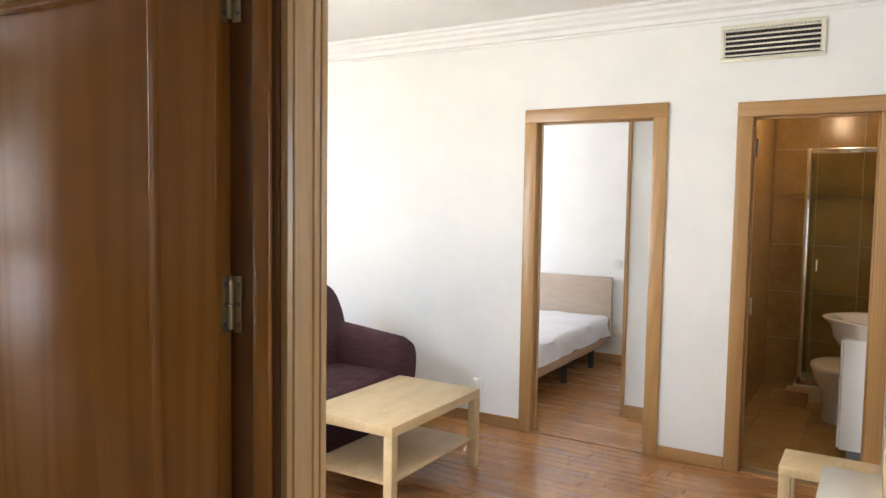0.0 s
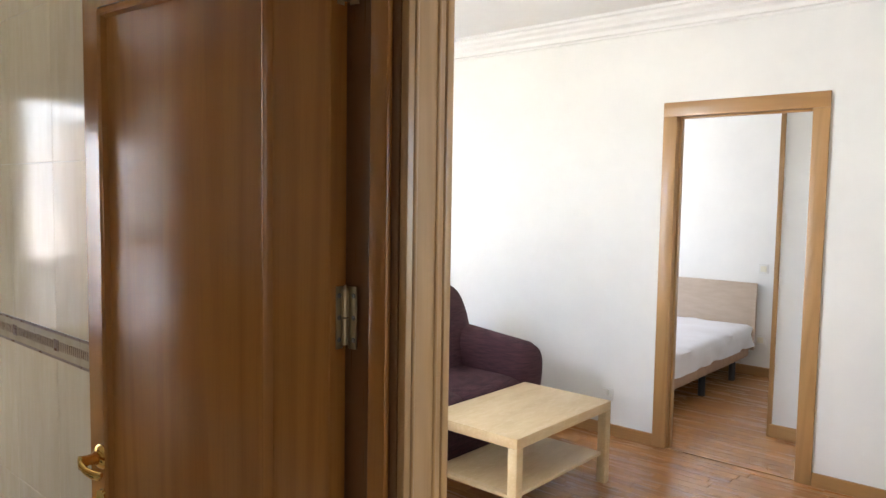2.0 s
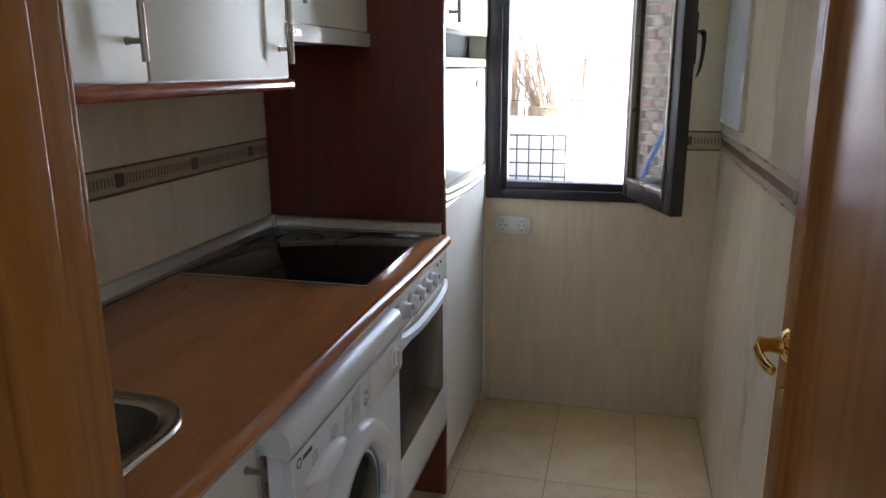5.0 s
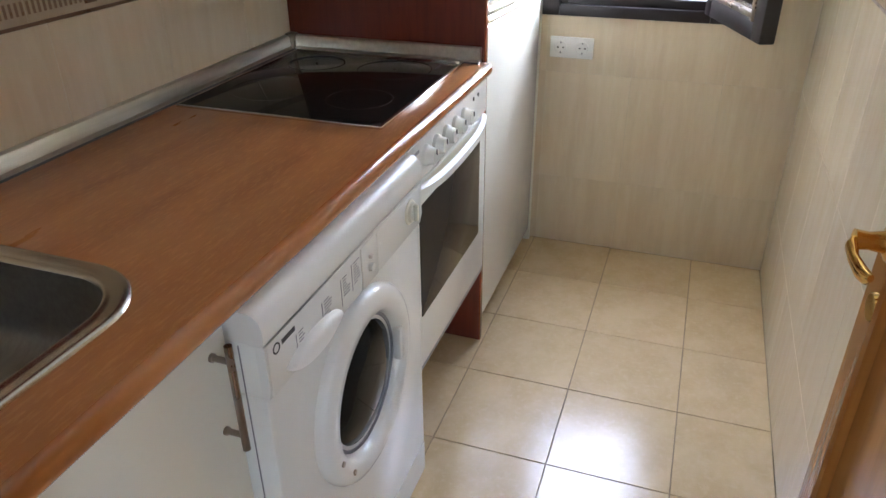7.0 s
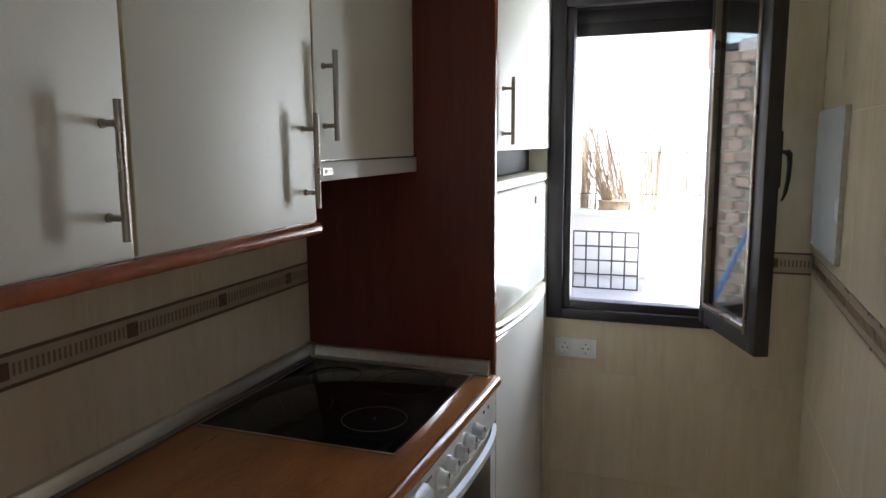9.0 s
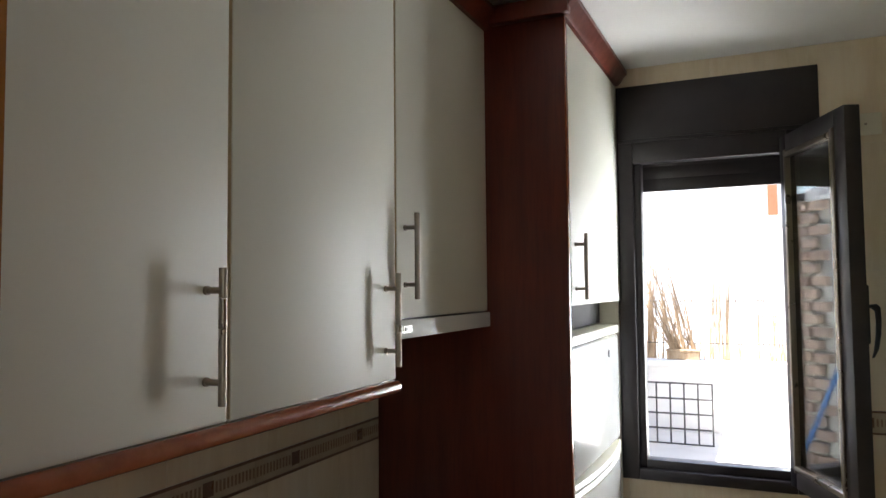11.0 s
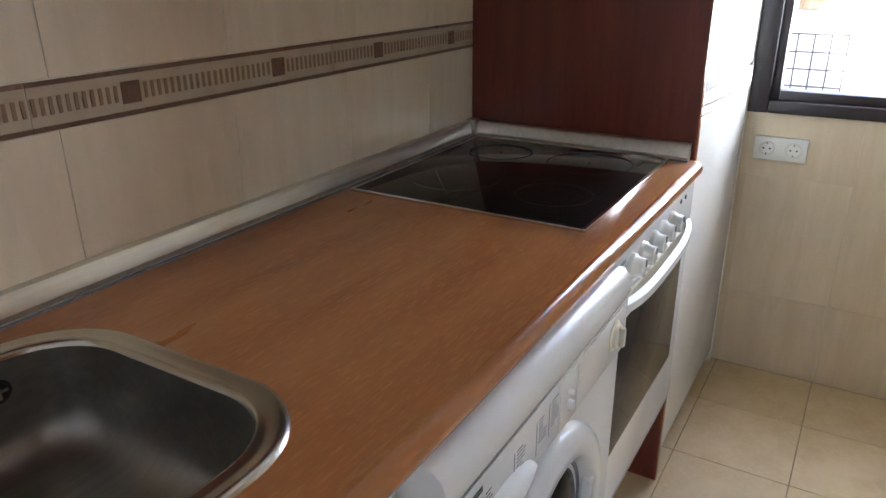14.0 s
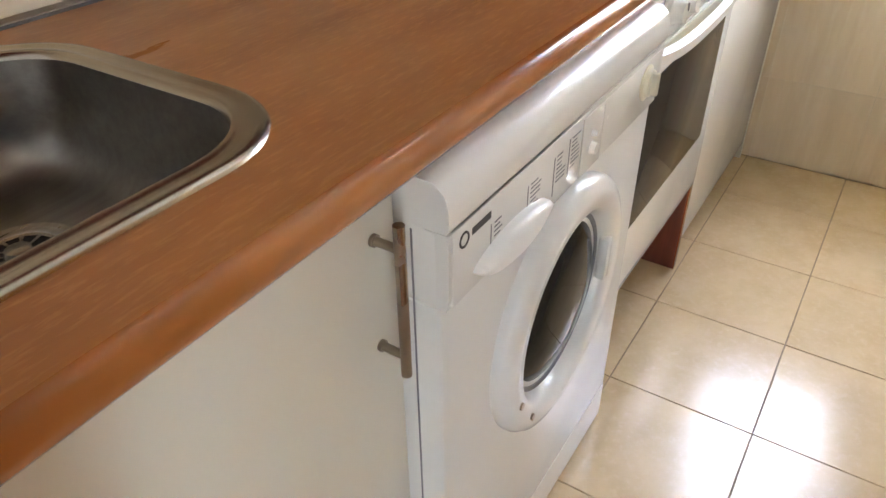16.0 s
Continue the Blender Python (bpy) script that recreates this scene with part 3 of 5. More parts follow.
part("rebate", boxes((FX - 0.075, oy0 - 0.03, oz0 - 0.04, FX - 0.02, oy0, fz1 - 0.05), (FX - 0.075, oy1 - 0.012, oz0 - 0.04, FX - 0.02, oy1 + 0.01, fz1 - 0.05), (FX - 0.075, oy0, oz0 - 0.04, FX - 0.02, oy1, oz0), bevel=0.003), M_FRAME, win)
part("shutter_box", boxes((FX - 0.05, fy0 + 0.0, fz1 + 0.012, FX - 0.01, fy1 - 0.03, 2.285), (FX - 0.05, fy0, fz1, FX - 0.004, fy1 - 0.02, fz1 + 0.014), bevel=0.004), M_FRAME, win)
for k in range(4):
    part("shutter_slat", boxes((FX - 0.115, oy0 - 0.02, 1.908 + k * 0.045, FX - 0.10, oy1 + 0.01, 1.955 + k * 0.045), bevel=0.003), M_FRAME, win)
part("window_reveal", boxes((XW - 0.21, WY0 - 0.012, WZ0 - 0.012, XW - 0.06, WY0, 2.2), (XW - 0.21, WY1, WZ0 - 0.012, XW - 0.06, WY1 + 0.012, 2.2), (XW - 0.23, WY0, WZ0 - 0.012, XW - 0.05, WY1, WZ0)), M_RENDER, win)
sash = thing("window_sash", "dark bronze window sash standing open, with glass", "window sash", at=(FX + 0.01, 1.125, 0.92))
sash["kind"] = "structure"
SZ0, SZ1 = 0.918, 2.046
ang = math.atan2(1.280 - 1.128, -0.300 - (FX + 0.012))


def sashed(bm):
    m = Matrix.Translation((FX + 0.012, 1.128, 0)) @ Matrix.Rotation(ang, 4, "Z")
    bmesh.ops.transform(bm, matrix=m, verts=bm.verts)
    return bm


SW = math.hypot(1.280 - 1.128, -0.300 - (FX + 0.012))
st = 0.062
sash_frame = part("sash_frame", sashed(boxes((0, -0.022, SZ0, st * 0.7, 0.022, SZ1), (SW - st, -0.022, SZ0, SW, 0.022, SZ1), (st * 0.7, -0.022, SZ0, SW - st, 0.022, SZ0 + st), (st * 0.7, -0.022, SZ1 - st, SW - st, 0.022, SZ1), bevel=0.004)), M_FRAME, sash)
part("glazing_bead", sashed(boxes((st * 0.7 - 0.002, -0.028, SZ0 + st - 0.012, st * 0.7 + 0.012, -0.008, SZ1 - st + 0.012), (SW - st - 0.012, -0.028, SZ0 + st - 0.012, SW - st + 0.002, -0.008, SZ1 - st + 0.012), (st * 0.7, -0.028, SZ0 + st - 0.004, SW - st, -0.008, SZ0 + st + 0.012), (st * 0.7, -0.028, SZ1 - st - 0.012, SW - st, -0.008, SZ1 - st + 0.004), bevel=0.002)), M_NICKEL, sash)
pane = part("pane", sashed(boxes((st * 0.7 - 0.005, -0.010, SZ0 + st - 0.005, SW - st + 0.005, 0.006, SZ1 - st + 0.005))), M_GLASS, sash, "clear double glazing", 0)
pane.visible_shadow = False
wh = part("sash_handle", sashed(boxes((SW - 0.042, 0.022, 1.40, SW - 0.012, 0.034, 1.56), bevel=0.006)), M_BLACK, sash, "black curved window handle")
lv = bmesh.new()
rings = []
for dx, dy, dz, r in ((0, 0.03, 0.0, 0.012), (0.0, 0.046, 0.002, 0.012), (0.004, 0.054, -0.006, 0.011), (0.006, 0.055, -0.035, 0.010), (0.006, 0.053, -0.075, 0.010), (0.0, 0.050, -0.115, 0.009), (-0.006, 0.046, -0.135, 0.006)):
    rings.append([Vector((SW - 0.027 + dx + r * math.cos(2 * math.pi * k / 10), dy + r * 0.6 * math.sin(2 * math.pi * k / 10) + r * 0.3, 1.50 + dz + r * 0.5 * math.sin(2 * math.pi * k / 10))) for k in range(10)])
ring_loft(lv, rings)
part("lever", sashed(lv), M_BLACK, wh)


# ---- kitchen furniture ----
PX = 0.03                                                     # face of the tall panel
tall = thing("tall_panel", "tall dark red mahogany side panel beside the hob", "panel", at=(0.02, 0.29, 0))
part("board", boxes((PX - 0.02, 0.004, 0.0, PX, 0.578, 2.30), bevel=0.0015), M_RED, tall)
part("edge_strip", boxes((PX - 0.0205, 0.578, 0.0, PX + 0.0005, 0.582, 2.30), bevel=0.001), M_RED_EDGE, tall)


def slab_with_holes(outer, holes, z0, z1):
    """One connected slab with square cut-outs through it."""
    xs = sorted({outer[0], outer[2], *(h[0] for h in holes), *(h[2] for h in holes)})
    ys = sorted({outer[1], outer[3], *(h[1] for h in holes), *(h[3] for h in holes)})
    bm = bmesh.new()
    grid = {(i, j): bm.verts.new((x, y, z1)) for i, x in enumerate(xs) for j, y in enumerate(ys)}
    for i in range(len(xs) - 1):
        for j in range(len(ys) - 1):
            cx, cy = (xs[i] + xs[i + 1]) / 2, (ys[j] + ys[j + 1]) / 2
            if not any(h[0] < cx < h[2] and h[1] < cy < h[3] for h in holes):
                bm.faces.new((grid[i, j], grid[i + 1, j], grid[i + 1, j + 1], grid[i, j + 1]))
    bmesh.ops.delete(bm, geom=[v for v in bm.verts if not v.link_faces], context="VERTS")
    low = bmesh.ops.extrude_face_region(bm, geom=list(bm.faces))
    for v in low["geom"]:
        if isinstance(v, bmesh.types.BMVert):
            v.co.z = z0
    bmesh.ops.recalc_face_normals(bm, faces=list(bm.faces))
    return bm


def worktop():
    w = thing("worktop", "orange-brown wood laminate worktop with rounded front edge", "worktop", at=(0.85, 0.3, 0.862))
    z0, z1, yf, r = 0.862, 0.898, 0.602, 0.017
    xa, xb = PX + 0.002, XE - 0.004
    hx0, hx1, hy0, hy1 = 0.09, 0.60, 0.06, 0.525               # hob cut-out
    sink = ((1.248, 0.12, 1.628, 0.45), (1.272, 0.094, 1.602, 0.477))   # sink cut-out with cut corners
    part("board", slab_with_holes((xa, 0.003, xb, yf - r), ((hx0, hy0, hx1, hy1),) + sink, z0, z1), M_TOP, w)
    prof = [(yf - r, z0)] + [(yf - r + r * math.sin(radians(a)), (z0 + z1) / 2 - 0.018 * math.cos(radians(a))) for a in range(0, 181, 15)] + [(yf - r, z1)]
    part("rounded_edge", extrude_profile(bmesh.new(), prof[1:-1], "x", xa, xb), M_TOP_EDGE, w, "glossy rounded front edge", 60)
    return w


worktop()


def upstand():
    u = thing("upstand", "brushed aluminium upstand strip along the worktop", "trim", at=(0.8, 0.01, 0.899))
    pr = [(0.003, 0.899), (0.026, 0.899), (0.027, 0.904), (0.020, 0.908), (0.018, 0.930), (0.014, 0.936), (0.003, 0.938)]
    part("long_strip", extrude_profile(bmesh.new(), pr, "x", PX + 0.022, XE - 0.004), M_ALU, u)
    pr2 = [(PX + a, b) for a, b in pr]
    part("short_strip", extrude_profile(bmesh.new(), pr2, "y", 0.022, 0.572), M_ALU, u)
    part("corner_cap", boxes((PX + 0.001, 0.003, 0.899, PX + 0.03, 0.031, 0.943), bevel=0.004), M_NICKEL, u)
    part("lower_seal", boxes((PX + 0.03, 0.026, 0.8985, XE - 0.004, 0.030, 0.902), (PX + 0.026, 0.03, 0.8985, PX + 0.030, 0.572, 0.902)), M_GREY, u)


upstand()


def hob():
    h = thing("hob", "black glass ceramic hob set in the worktop", "hob", at=(0.34, 0.29, 0.899))
    x0, x1, y0, y1 = 0.068, 0.606, 0.045, 0.535
    part("glass", boxes((x0 + 0.004, y0 + 0.004, 0.870, x1 - 0.004, y1 - 0.004, 0.9045), bevel=0.001), M_HOB, h)
    part("trim", boxes((x0, y0, 0.899, x1, y0 + 0.0045, 0.9052), (x0, y1 - 0.0065, 0.899, x1, y1, 0.9058), (x0, y0 + 0.0045, 0.899, x0 + 0.0045, y1 - 0.0065, 0.9052), (x1 - 0.0045, y0 + 0.0045, 0.899, x1, y1 - 0.0065, 0.9052), bevel=0.001), M_CHROME, h, "thin bright metal edge")
    for cx, cy, r in ((0.19, 0.39, 0.095), (0.19, 0.17, 0.075), (0.43, 0.185, 0.098), (0.445, 0.412, 0.076)):
        part("ring", lathe(bmesh.new(), [(r, 0), (r, 0.0003), (r - 0.0018, 0.0003), (r - 0.0018, 0)], Matrix.Translation((cx, cy, 0.9045)), 48), M_RING, h)
        part("centre_mark", lathe(bmesh.new(), [(0.003, 0), (0.003, 0.0003), (0, 0.0003)], Matrix.Translation((cx, cy, 0.9045)), 10), M_RING, h)
    part("printed_mark", boxes((0.115, 0.485, 0.9045, 0.16, 0.492, 0.9048)), M_GREY, h)


hob()


def sink():
    s = thing("sink", "stainless steel inset sink with a rounded bowl", "sink", at=(1.44, 0.30, 0.75))
    cx, cy = 1.437, 0.285
    bm = bmesh.new()
    spec = [(0.218, 0.220, 0.118, 0.8985), (0.217, 0.219, 0.118, 0.9010), (0.213, 0.215, 0.115, 0.9035), (0.208, 0.210, 0.112, 0.9040), (0.204, 0.206, 0.110, 0.9028), (0.194, 0.196, 0.104, 0.9026), (0.191, 0.193, 0.10, 0.9040), (0.188, 0.190, 0.096, 0.9030), (0.185, 0.187, 0.092, 0.896), (0.180, 0.182, 0.084, 0.815), (0.176, 0.178, 0.078, 0.795), (0.164, 0.166, 0.068, 0.777), (0.147, 0.149, 0.055, 0.769), (0.122, 0.124, 0.04, 0.7665), (0.004, 0.004, 0.002, 0.765)]
    ring_loft(bm, [rounded(cx, cy, hx, hy, min(r, hx - 0.004), z, 10) for hx, hy, r, z in spec[:9]], close=False)
    part("rim", bm, M_RIM, s, "polished steel rim, lightened for its highlight", 50)
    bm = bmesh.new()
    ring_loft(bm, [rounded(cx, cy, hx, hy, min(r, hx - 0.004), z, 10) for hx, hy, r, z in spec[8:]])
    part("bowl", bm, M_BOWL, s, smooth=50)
    dm = Matrix.Translation((1.402, 0.258, 0.7662))
    dr = part("drain", lathe(bmesh.new(), [(0.057, 0.0), (0.055, 0.0035), (0.049, 0.002), (0.045, 0.0042), (0.040, 0.0042), (0.036, 0.001), (0.034, -0.004), (0.0, -0.005)], dm, 32), M_STEEL, s, "shiny strainer drain")
    part("drain_hole", lathe(bmesh.new(), [(0.036, 0.0015), (0.0, 0.001)], dm, 32), M_DARK, dr)
    bm = bmesh.new()
    lathe(bm, [(0.037, 0.0032), (0.033, 0.0025), (0.015, 0.0035), (0.012, 0.0095), (0.008, 0.011), (0.0, 0.011)], dm, 48)
    slots = [f for f in bm.faces if 0.019 < (f.calc_center_median() - dm.translation).xy.length < 0.033]
    slots.sort(key=lambda f: math.atan2(f.calc_center_median().y - 0.258, f.calc_center_median().x - 1.402))
    bmesh.ops.delete(bm, geom=[f for k, f in enumerate(slots) if k % 4 < 3], context="FACES")
    bmesh.ops.solidify(bm, geom=list(bm.faces), thickness=0.0012)
    part("strainer", bm, M_RIM, dr, "slotted strainer basket")
    om = Matrix.Translation((1.345, cy - 0.186, 0.862)) @ Matrix.Rotation(radians(-90), 4, "X")
    part("overflow", lathe(bmesh.new(), [(0.015, 0.0), (0.015, 0.004), (0.011, 0.005), (0.0105, 0.003), (0.0, 0.0025)], om, 24), M_BLACK, s, "round overflow hole with dark grille")
    part("overflow_cross", boxes((1.335, cy - 0.182, 0.8605, 1.355, cy - 0.180, 0.8635), (1.3435, cy - 0.182, 0.852, 1.3465, cy - 0.180, 0.872)), M_STEEL, s)


sink()


def bar_handle(parent, x, y, z0, z1, posts, r=0.0058):
    """Upright bar on two posts that stand off a door face at y."""
    h = part("handle", rods(((x, y + 0.030, z0), (x, y + 0.030, z1), r), n=16), M_NICKEL, parent, "satin metal bar handle")
    for pz in posts:
        part("post", rods(((x, y, pz), (x, y + 0.030, pz), 0.0046), ((x, y, pz), (x, y + 0.004, pz), 0.0065)), M_NICKEL, h)
    return h


UF = 0.352                                                    # face of the wall cabinets


def wall_cabinet(x0, x1, z0, z1, handle_x, hz0, hz1, label):
    c = thing("wall_cabinet", label, "cabinet", "wall cabinets", at=((x0 + x1) / 2, 0.17, z0))
    part("body", boxes((x0 + 0.001, 0.003, z0, x1 - 0.001, UF - 0.022, z1), bevel=0.001), M_CAB, c)
    d = part("door", boxes((x0 + 0.0015, UF - 0.019, z0 - 0.001, x1 - 0.0055, UF, z1 - 0.002), bevel=0.0018), M_CAB, c, "cream white door with fine grey edge")
    part("edge_band", boxes((x0 + 0.0018, UF - 0.0185, z0 - 0.0018, x1 - 0.0018, UF - 0.003, z0 - 0.0008)), M_ALU, d)
    part("edge_band", boxes((x1 - 0.0054, UF - 0.018, z0 + 0.001, x1 - 0.0047, UF - 0.002, z1 - 0.004)), M_BIRCH, d, "tan edge strip")
    bar_handle(d, handle_x, UF, hz0, hz1, (hz0 + 0.031, hz1 - 0.031))
    return c


ZT = 2.285
wall_cabinet(1.083, 1.64, 1.376, ZT, 1.128, 1.405, 1.592, "cream white wall cabinet with tall bar handle")
wall_cabinet(0.572, 1.081, 1.376, ZT, 0.617, 1.405, 1.592, "cream white wall cabinet with tall bar handle")
wall_cabinet(PX + 0.002, 0.570, 1.499, ZT, 0.530, 1.538, 1.722, "shorter cream white wall cabinet above the hob hood")

pel = thing("pelmet", "rounded mahogany light rail under the wall cabinets", "trim", at=(1.1, 0.2, 1.34))
part("rail", boxes((0.587, 0.004, 1.352, 1.655, UF - 0.004, 1.3745)), M_RED, pel)
nose = [(UF - 0.004, 1.347)] + [(UF + 0.006 + 0.013 * math.cos(radians(a)), 1.3605 + 0.0135 * math.sin(radians(a))) for a in range(-100, 101, 20)] + [(UF - 0.004, 1.3743)]
part("rounded_nose", extrude_profile(bmesh.new(), nose, "x", 0.585, 1.655), M_RED_EDGE, pel, "glossy rounded front", 60)
crown = thing("crown_rail", "mahogany crown rail above the cabinets", "trim", at=(0.5, 0.2, ZT))
cp = [(0.0, 0.0), (0.03, 0.0), (0.040, 0.010), (0.05, 0.026), (0.062, 0.038), (0.062, 0.052), (0.0, 0.052)]
part("rail", extrude_profile(bmesh.new(), [(UF - 0.02 + a, ZT + b) for a, b in cp], "x", PX - 0.03, 1.655), M_RED, crown)
part("rail", extrude_profile(bmesh.new(), [(0.555 + a, ZT + 0.004 + b) for a, b in cp], "x", XW + 0.01, PX + 0.03), M_RED, crown)
part("return_rail", boxes((PX + 0.001, UF + 0.02, ZT + 0.004, PX + 0.035, 0.60, ZT + 0.055), bevel=0.006), M_RED, crown)
part("filler", boxes((XW + 0.01, 0.01, ZT + 0.03, PX, 0.55, ZC - 0.002), (PX, 0.01, ZT + 0.03, 1.655, UF - 0.01, ZC - 0.002)), M_RED, crown)

hood = thing("cooker_hood", "slim white pull-out cooker hood under the cabinet", "cooker hood", at=(0.3, 0.18, 1.456))
part("body", boxes((PX + 0.003, 0.02, 1.462, 0.569, UF - 0.01, 1.4965)), M_GREY, hood)
part("visor", boxes((PX + 0.003, UF - 0.010, 1.455, 0.569, UF + 0.008, 1.4945), bevel=0.002), M_WHITE, hood)
part("switch_plate", boxes((0.515, UF + 0.0075, 1.468, 0.556, UF + 0.0095, 1.482)), M_ALU, hood)
part("switch", boxes((0.522, UF + 0.009, 1.470, 0.549, UF + 0.0115, 1.480), bevel=0.001), M_WHITE, hood)


def base_cabinet():
    c = thing("base_cabinet", "cream base cabinet under the sink with bar handle", "cabinet", at=(1.42, 0.3, 0))
    part("body", boxes((1.212, 0.02, 0.10, 1.228, 0.545, 0.86), (1.64, 0.02, 0.10, 1.656, 0.545, 0.86), (1.228, 0.02, 0.10, 1.64, 0.545, 0.116), (1.228, 0.02, 0.116, 1.64, 0.03, 0.70)), M_CAB, c)
    part("plinth", boxes((1.212, 0.50, 0.0, 1.656, 0.515, 0.10)), M_CAB, c)
    d = part("door", boxes((1.213, 0.547, 0.105, 1.656, 0.566, 0.855), bevel=0.002), M_CAB, c, "plain cream door")
    bar_handle(d, 1.246, 0.566, 0.655, 0.832, (0.680, 0.806), 0.0056)


base_cabinet()


def washing_machine():
    x0, x1, yf = 0.612, 1.205, 0.612
    w = thing("washing_machine", "white front-loading washing machine under the worktop", "washing machine", at=((x0 + x1) / 2, 0.32, 0))
    body = part("body", boxes((x0, 0.05, 0.012, x1, yf, 0.712), (x0, 0.05, 0.7125, x1, yf - 0.004, 0.805), bevel=0.006), M_WHITE, w)
    part("side_seam", boxes((x1 + 0.0002, yf - 0.034, 0.02, x1 + 0.0010, yf - 0.032, 0.80)), M_GREY, body)
    prof = [(0.05, 0.8055), (yf + 0.006, 0.8055), (yf + 0.009, 0.813), (yf + 0.009, 0.830), (yf + 0.005, 0.845), (yf - 0.006, 0.855), (yf - 0.04, 0.858), (0.05, 0.858)]
    part("top_cover", extrude_profile(bmesh.new(), prof, "x", x0 - 0.001, x1 + 0.001), M_WHITE, w, "rounded white lid", 50)
    prof = [(yf - 0.02, 0.712), (yf + 0.003, 0.712), (yf + 0.007, 0.73), (yf + 0.007, 0.803), (yf - 0.02, 0.803)]
    part("control_panel", extrude_profile(bmesh.new(), prof, "x", x0 + 0.001, x1 - 0.001), M_WHITE, w)
    yp = yf + 0.007
    dw = part("drawer", boxes((0.905, yp - 0.006, 0.716, 1.198, yp + 0.0012, 0.803), bevel=0.002), M_WHITE, w)
    bm = bmesh.new()
    rings = []
    for hh, dd in ((1.0, 0.0), (0.99, 0.008), (0.93, 0.014), (0.7, 0.018), (0.4, 0.020), (0.1, 0.0205)):
        ring = []
        for k in range(32):
            a = 2 * math.pi * k / 32
            up = math.copysign(abs(math.sin(a)) ** 1.4, math.sin(a))
            ring.append(Vector((1.080 + 0.082 * hh * math.cos(a), yp + dd, 0.737 + (0.023 if up < 0 else 0.018) * hh * up)))
        rings.append(ring)
    ring_loft(bm, rings)
    part("drawer_pull", bm, M_GRIP, dw, "oval white grip", 60)
    cp = part("button_plate", boxes((0.838, yp - 0.004, 0.716, 0.903, yp + 0.0018, 0.797), bevel=0.0015), M_WHITE, w)
    for zz, rr in ((0.768, 0.0045), (0.747, 0.0085)):
        bm = rod(bmesh.new(), (0.872, yp, zz), (0.872, yp + 0.009, zz), rr, rr * 0.85, 18)
        part("button", bm, M_WHITE, cp)
    tp = part("timer_plate", boxes((0.622, yp - 0.006, 0.716, 0.836, yp + 0.0012, 0.797), bevel=0.002), M_WHITE, w)
    km = Matrix.Translation((0.680, yp, 0.765)) @ Matrix.Rotation(radians(-90), 4, "X")
    kn = part("timer_knob", lathe(bmesh.new(), [(0.026, 0), (0.026, 0.003), (0.021, 0.005), (0.019, 0.010), (0.0, 0.011)], km, 28), M_CREAM, w, "yellowed round programme knob")
    part("knob_grip", boxes((0.6755, yp + 0.009, 0.748, 0.6845, yp + 0.020, 0.782), bevel=0.003), M_CREAM, kn)
    # printed legends as plain bars
    rng = random.Random(4)
    for cx, n, z0 in ((1.120, 9, 0.772), (1.040, 7, 0.776), (0.975, 7, 0.780), (0.935, 8, 0.786)):
        bm = bmesh.new()
        for k in range(n):
            z = z0 - k * 0.0055
            if z < 0.735 + (0.012 if cx > 1.0 else 0):
                continue
            ln = rng.uniform(0.010, 0.026)
            box(bm, cx - ln, yp + 0.0013, z, cx, yp + 0.0017, z + 0.0018)
        box(bm, cx + 0.006, yp + 0.0013, z0 - 0.048, cx + 0.0075, yp + 0.0017, z0 + 0.002)
        part("printed_legend", bm, M_GREY, w)["kind"] = "stuff"
    bm = lathe(bmesh.new(), [(0.009, 0), (0.009, 0.0006), (0.0065, 0.0006), (0.0065, 0)], Matrix.Translation((1.178, yp + 0.0012, 0.786)) @ Matrix.Rotation(radians(-90), 4, "X"), 20)
    box(bm, 1.128, yp + 0.0013, 0.783, 1.164, yp + 0.0018, 0.791)
    part("maker_mark", bm, M_BLACK, w)
    # porthole door
    pm = Matrix.Translation((0.912, yf, 0.520)) @ Matrix.Rotation(radians(-90), 4, "X")
    ring = part("door_ring", lathe(bmesh.new(), [(0.190, 0.0), (0.190, 0.010), (0.184, 0.020), (0.168, 0.026), (0.146, 0.024), (0.137, 0.014), (0.133, 0.002), (0.133, -0.02)], pm, 56), M_WHITE, w, "round white porthole ring", 50)
    part("door_glass", lathe(bmesh.new(), [(0.134, -0.006), (0.123, -0.002), (0.10, 0.010), (0.06, 0.018), (0.0, 0.020)], pm, 48), M_PORT, ring, "dark bulging porthole glass", 60)
    part("seal", lathe(bmesh.new(), [(0.135, 0.003), (0.127, 0.002), (0.125, -0.004)], pm, 48), M_GREY, ring)
    part("door_catch", boxes((0.770, yf + 0.008, 0.485, 0.790, yf + 0.024, 0.560), bevel=0.004), M_WHITE, ring)
    for a in (-22, -46):
        c = (0.912 + 0.160 * math.cos(radians(a)), yf + 0.024, 0.520 + 0.160 * math.sin(radians(a)))
        part("screw", rods((c, (c[0], c[1] + 0.004, c[2]), 0.0055), n=10), M_NICKEL, ring)
    for fx in (x0 + 0.05, x1 - 0.05):
        for fy in (0.12, 0.54):
            part("foot", rods(((fx, fy, 0), (fx, fy, 0.014), 0.02)), M_BLACK, w)
    part("base_panel", boxes((x0 + 0.004, yf - 0.004, 0.014, x1 - 0.004, yf + 0.0006, 0.10)), M_WHITE, w)


washing_machine()


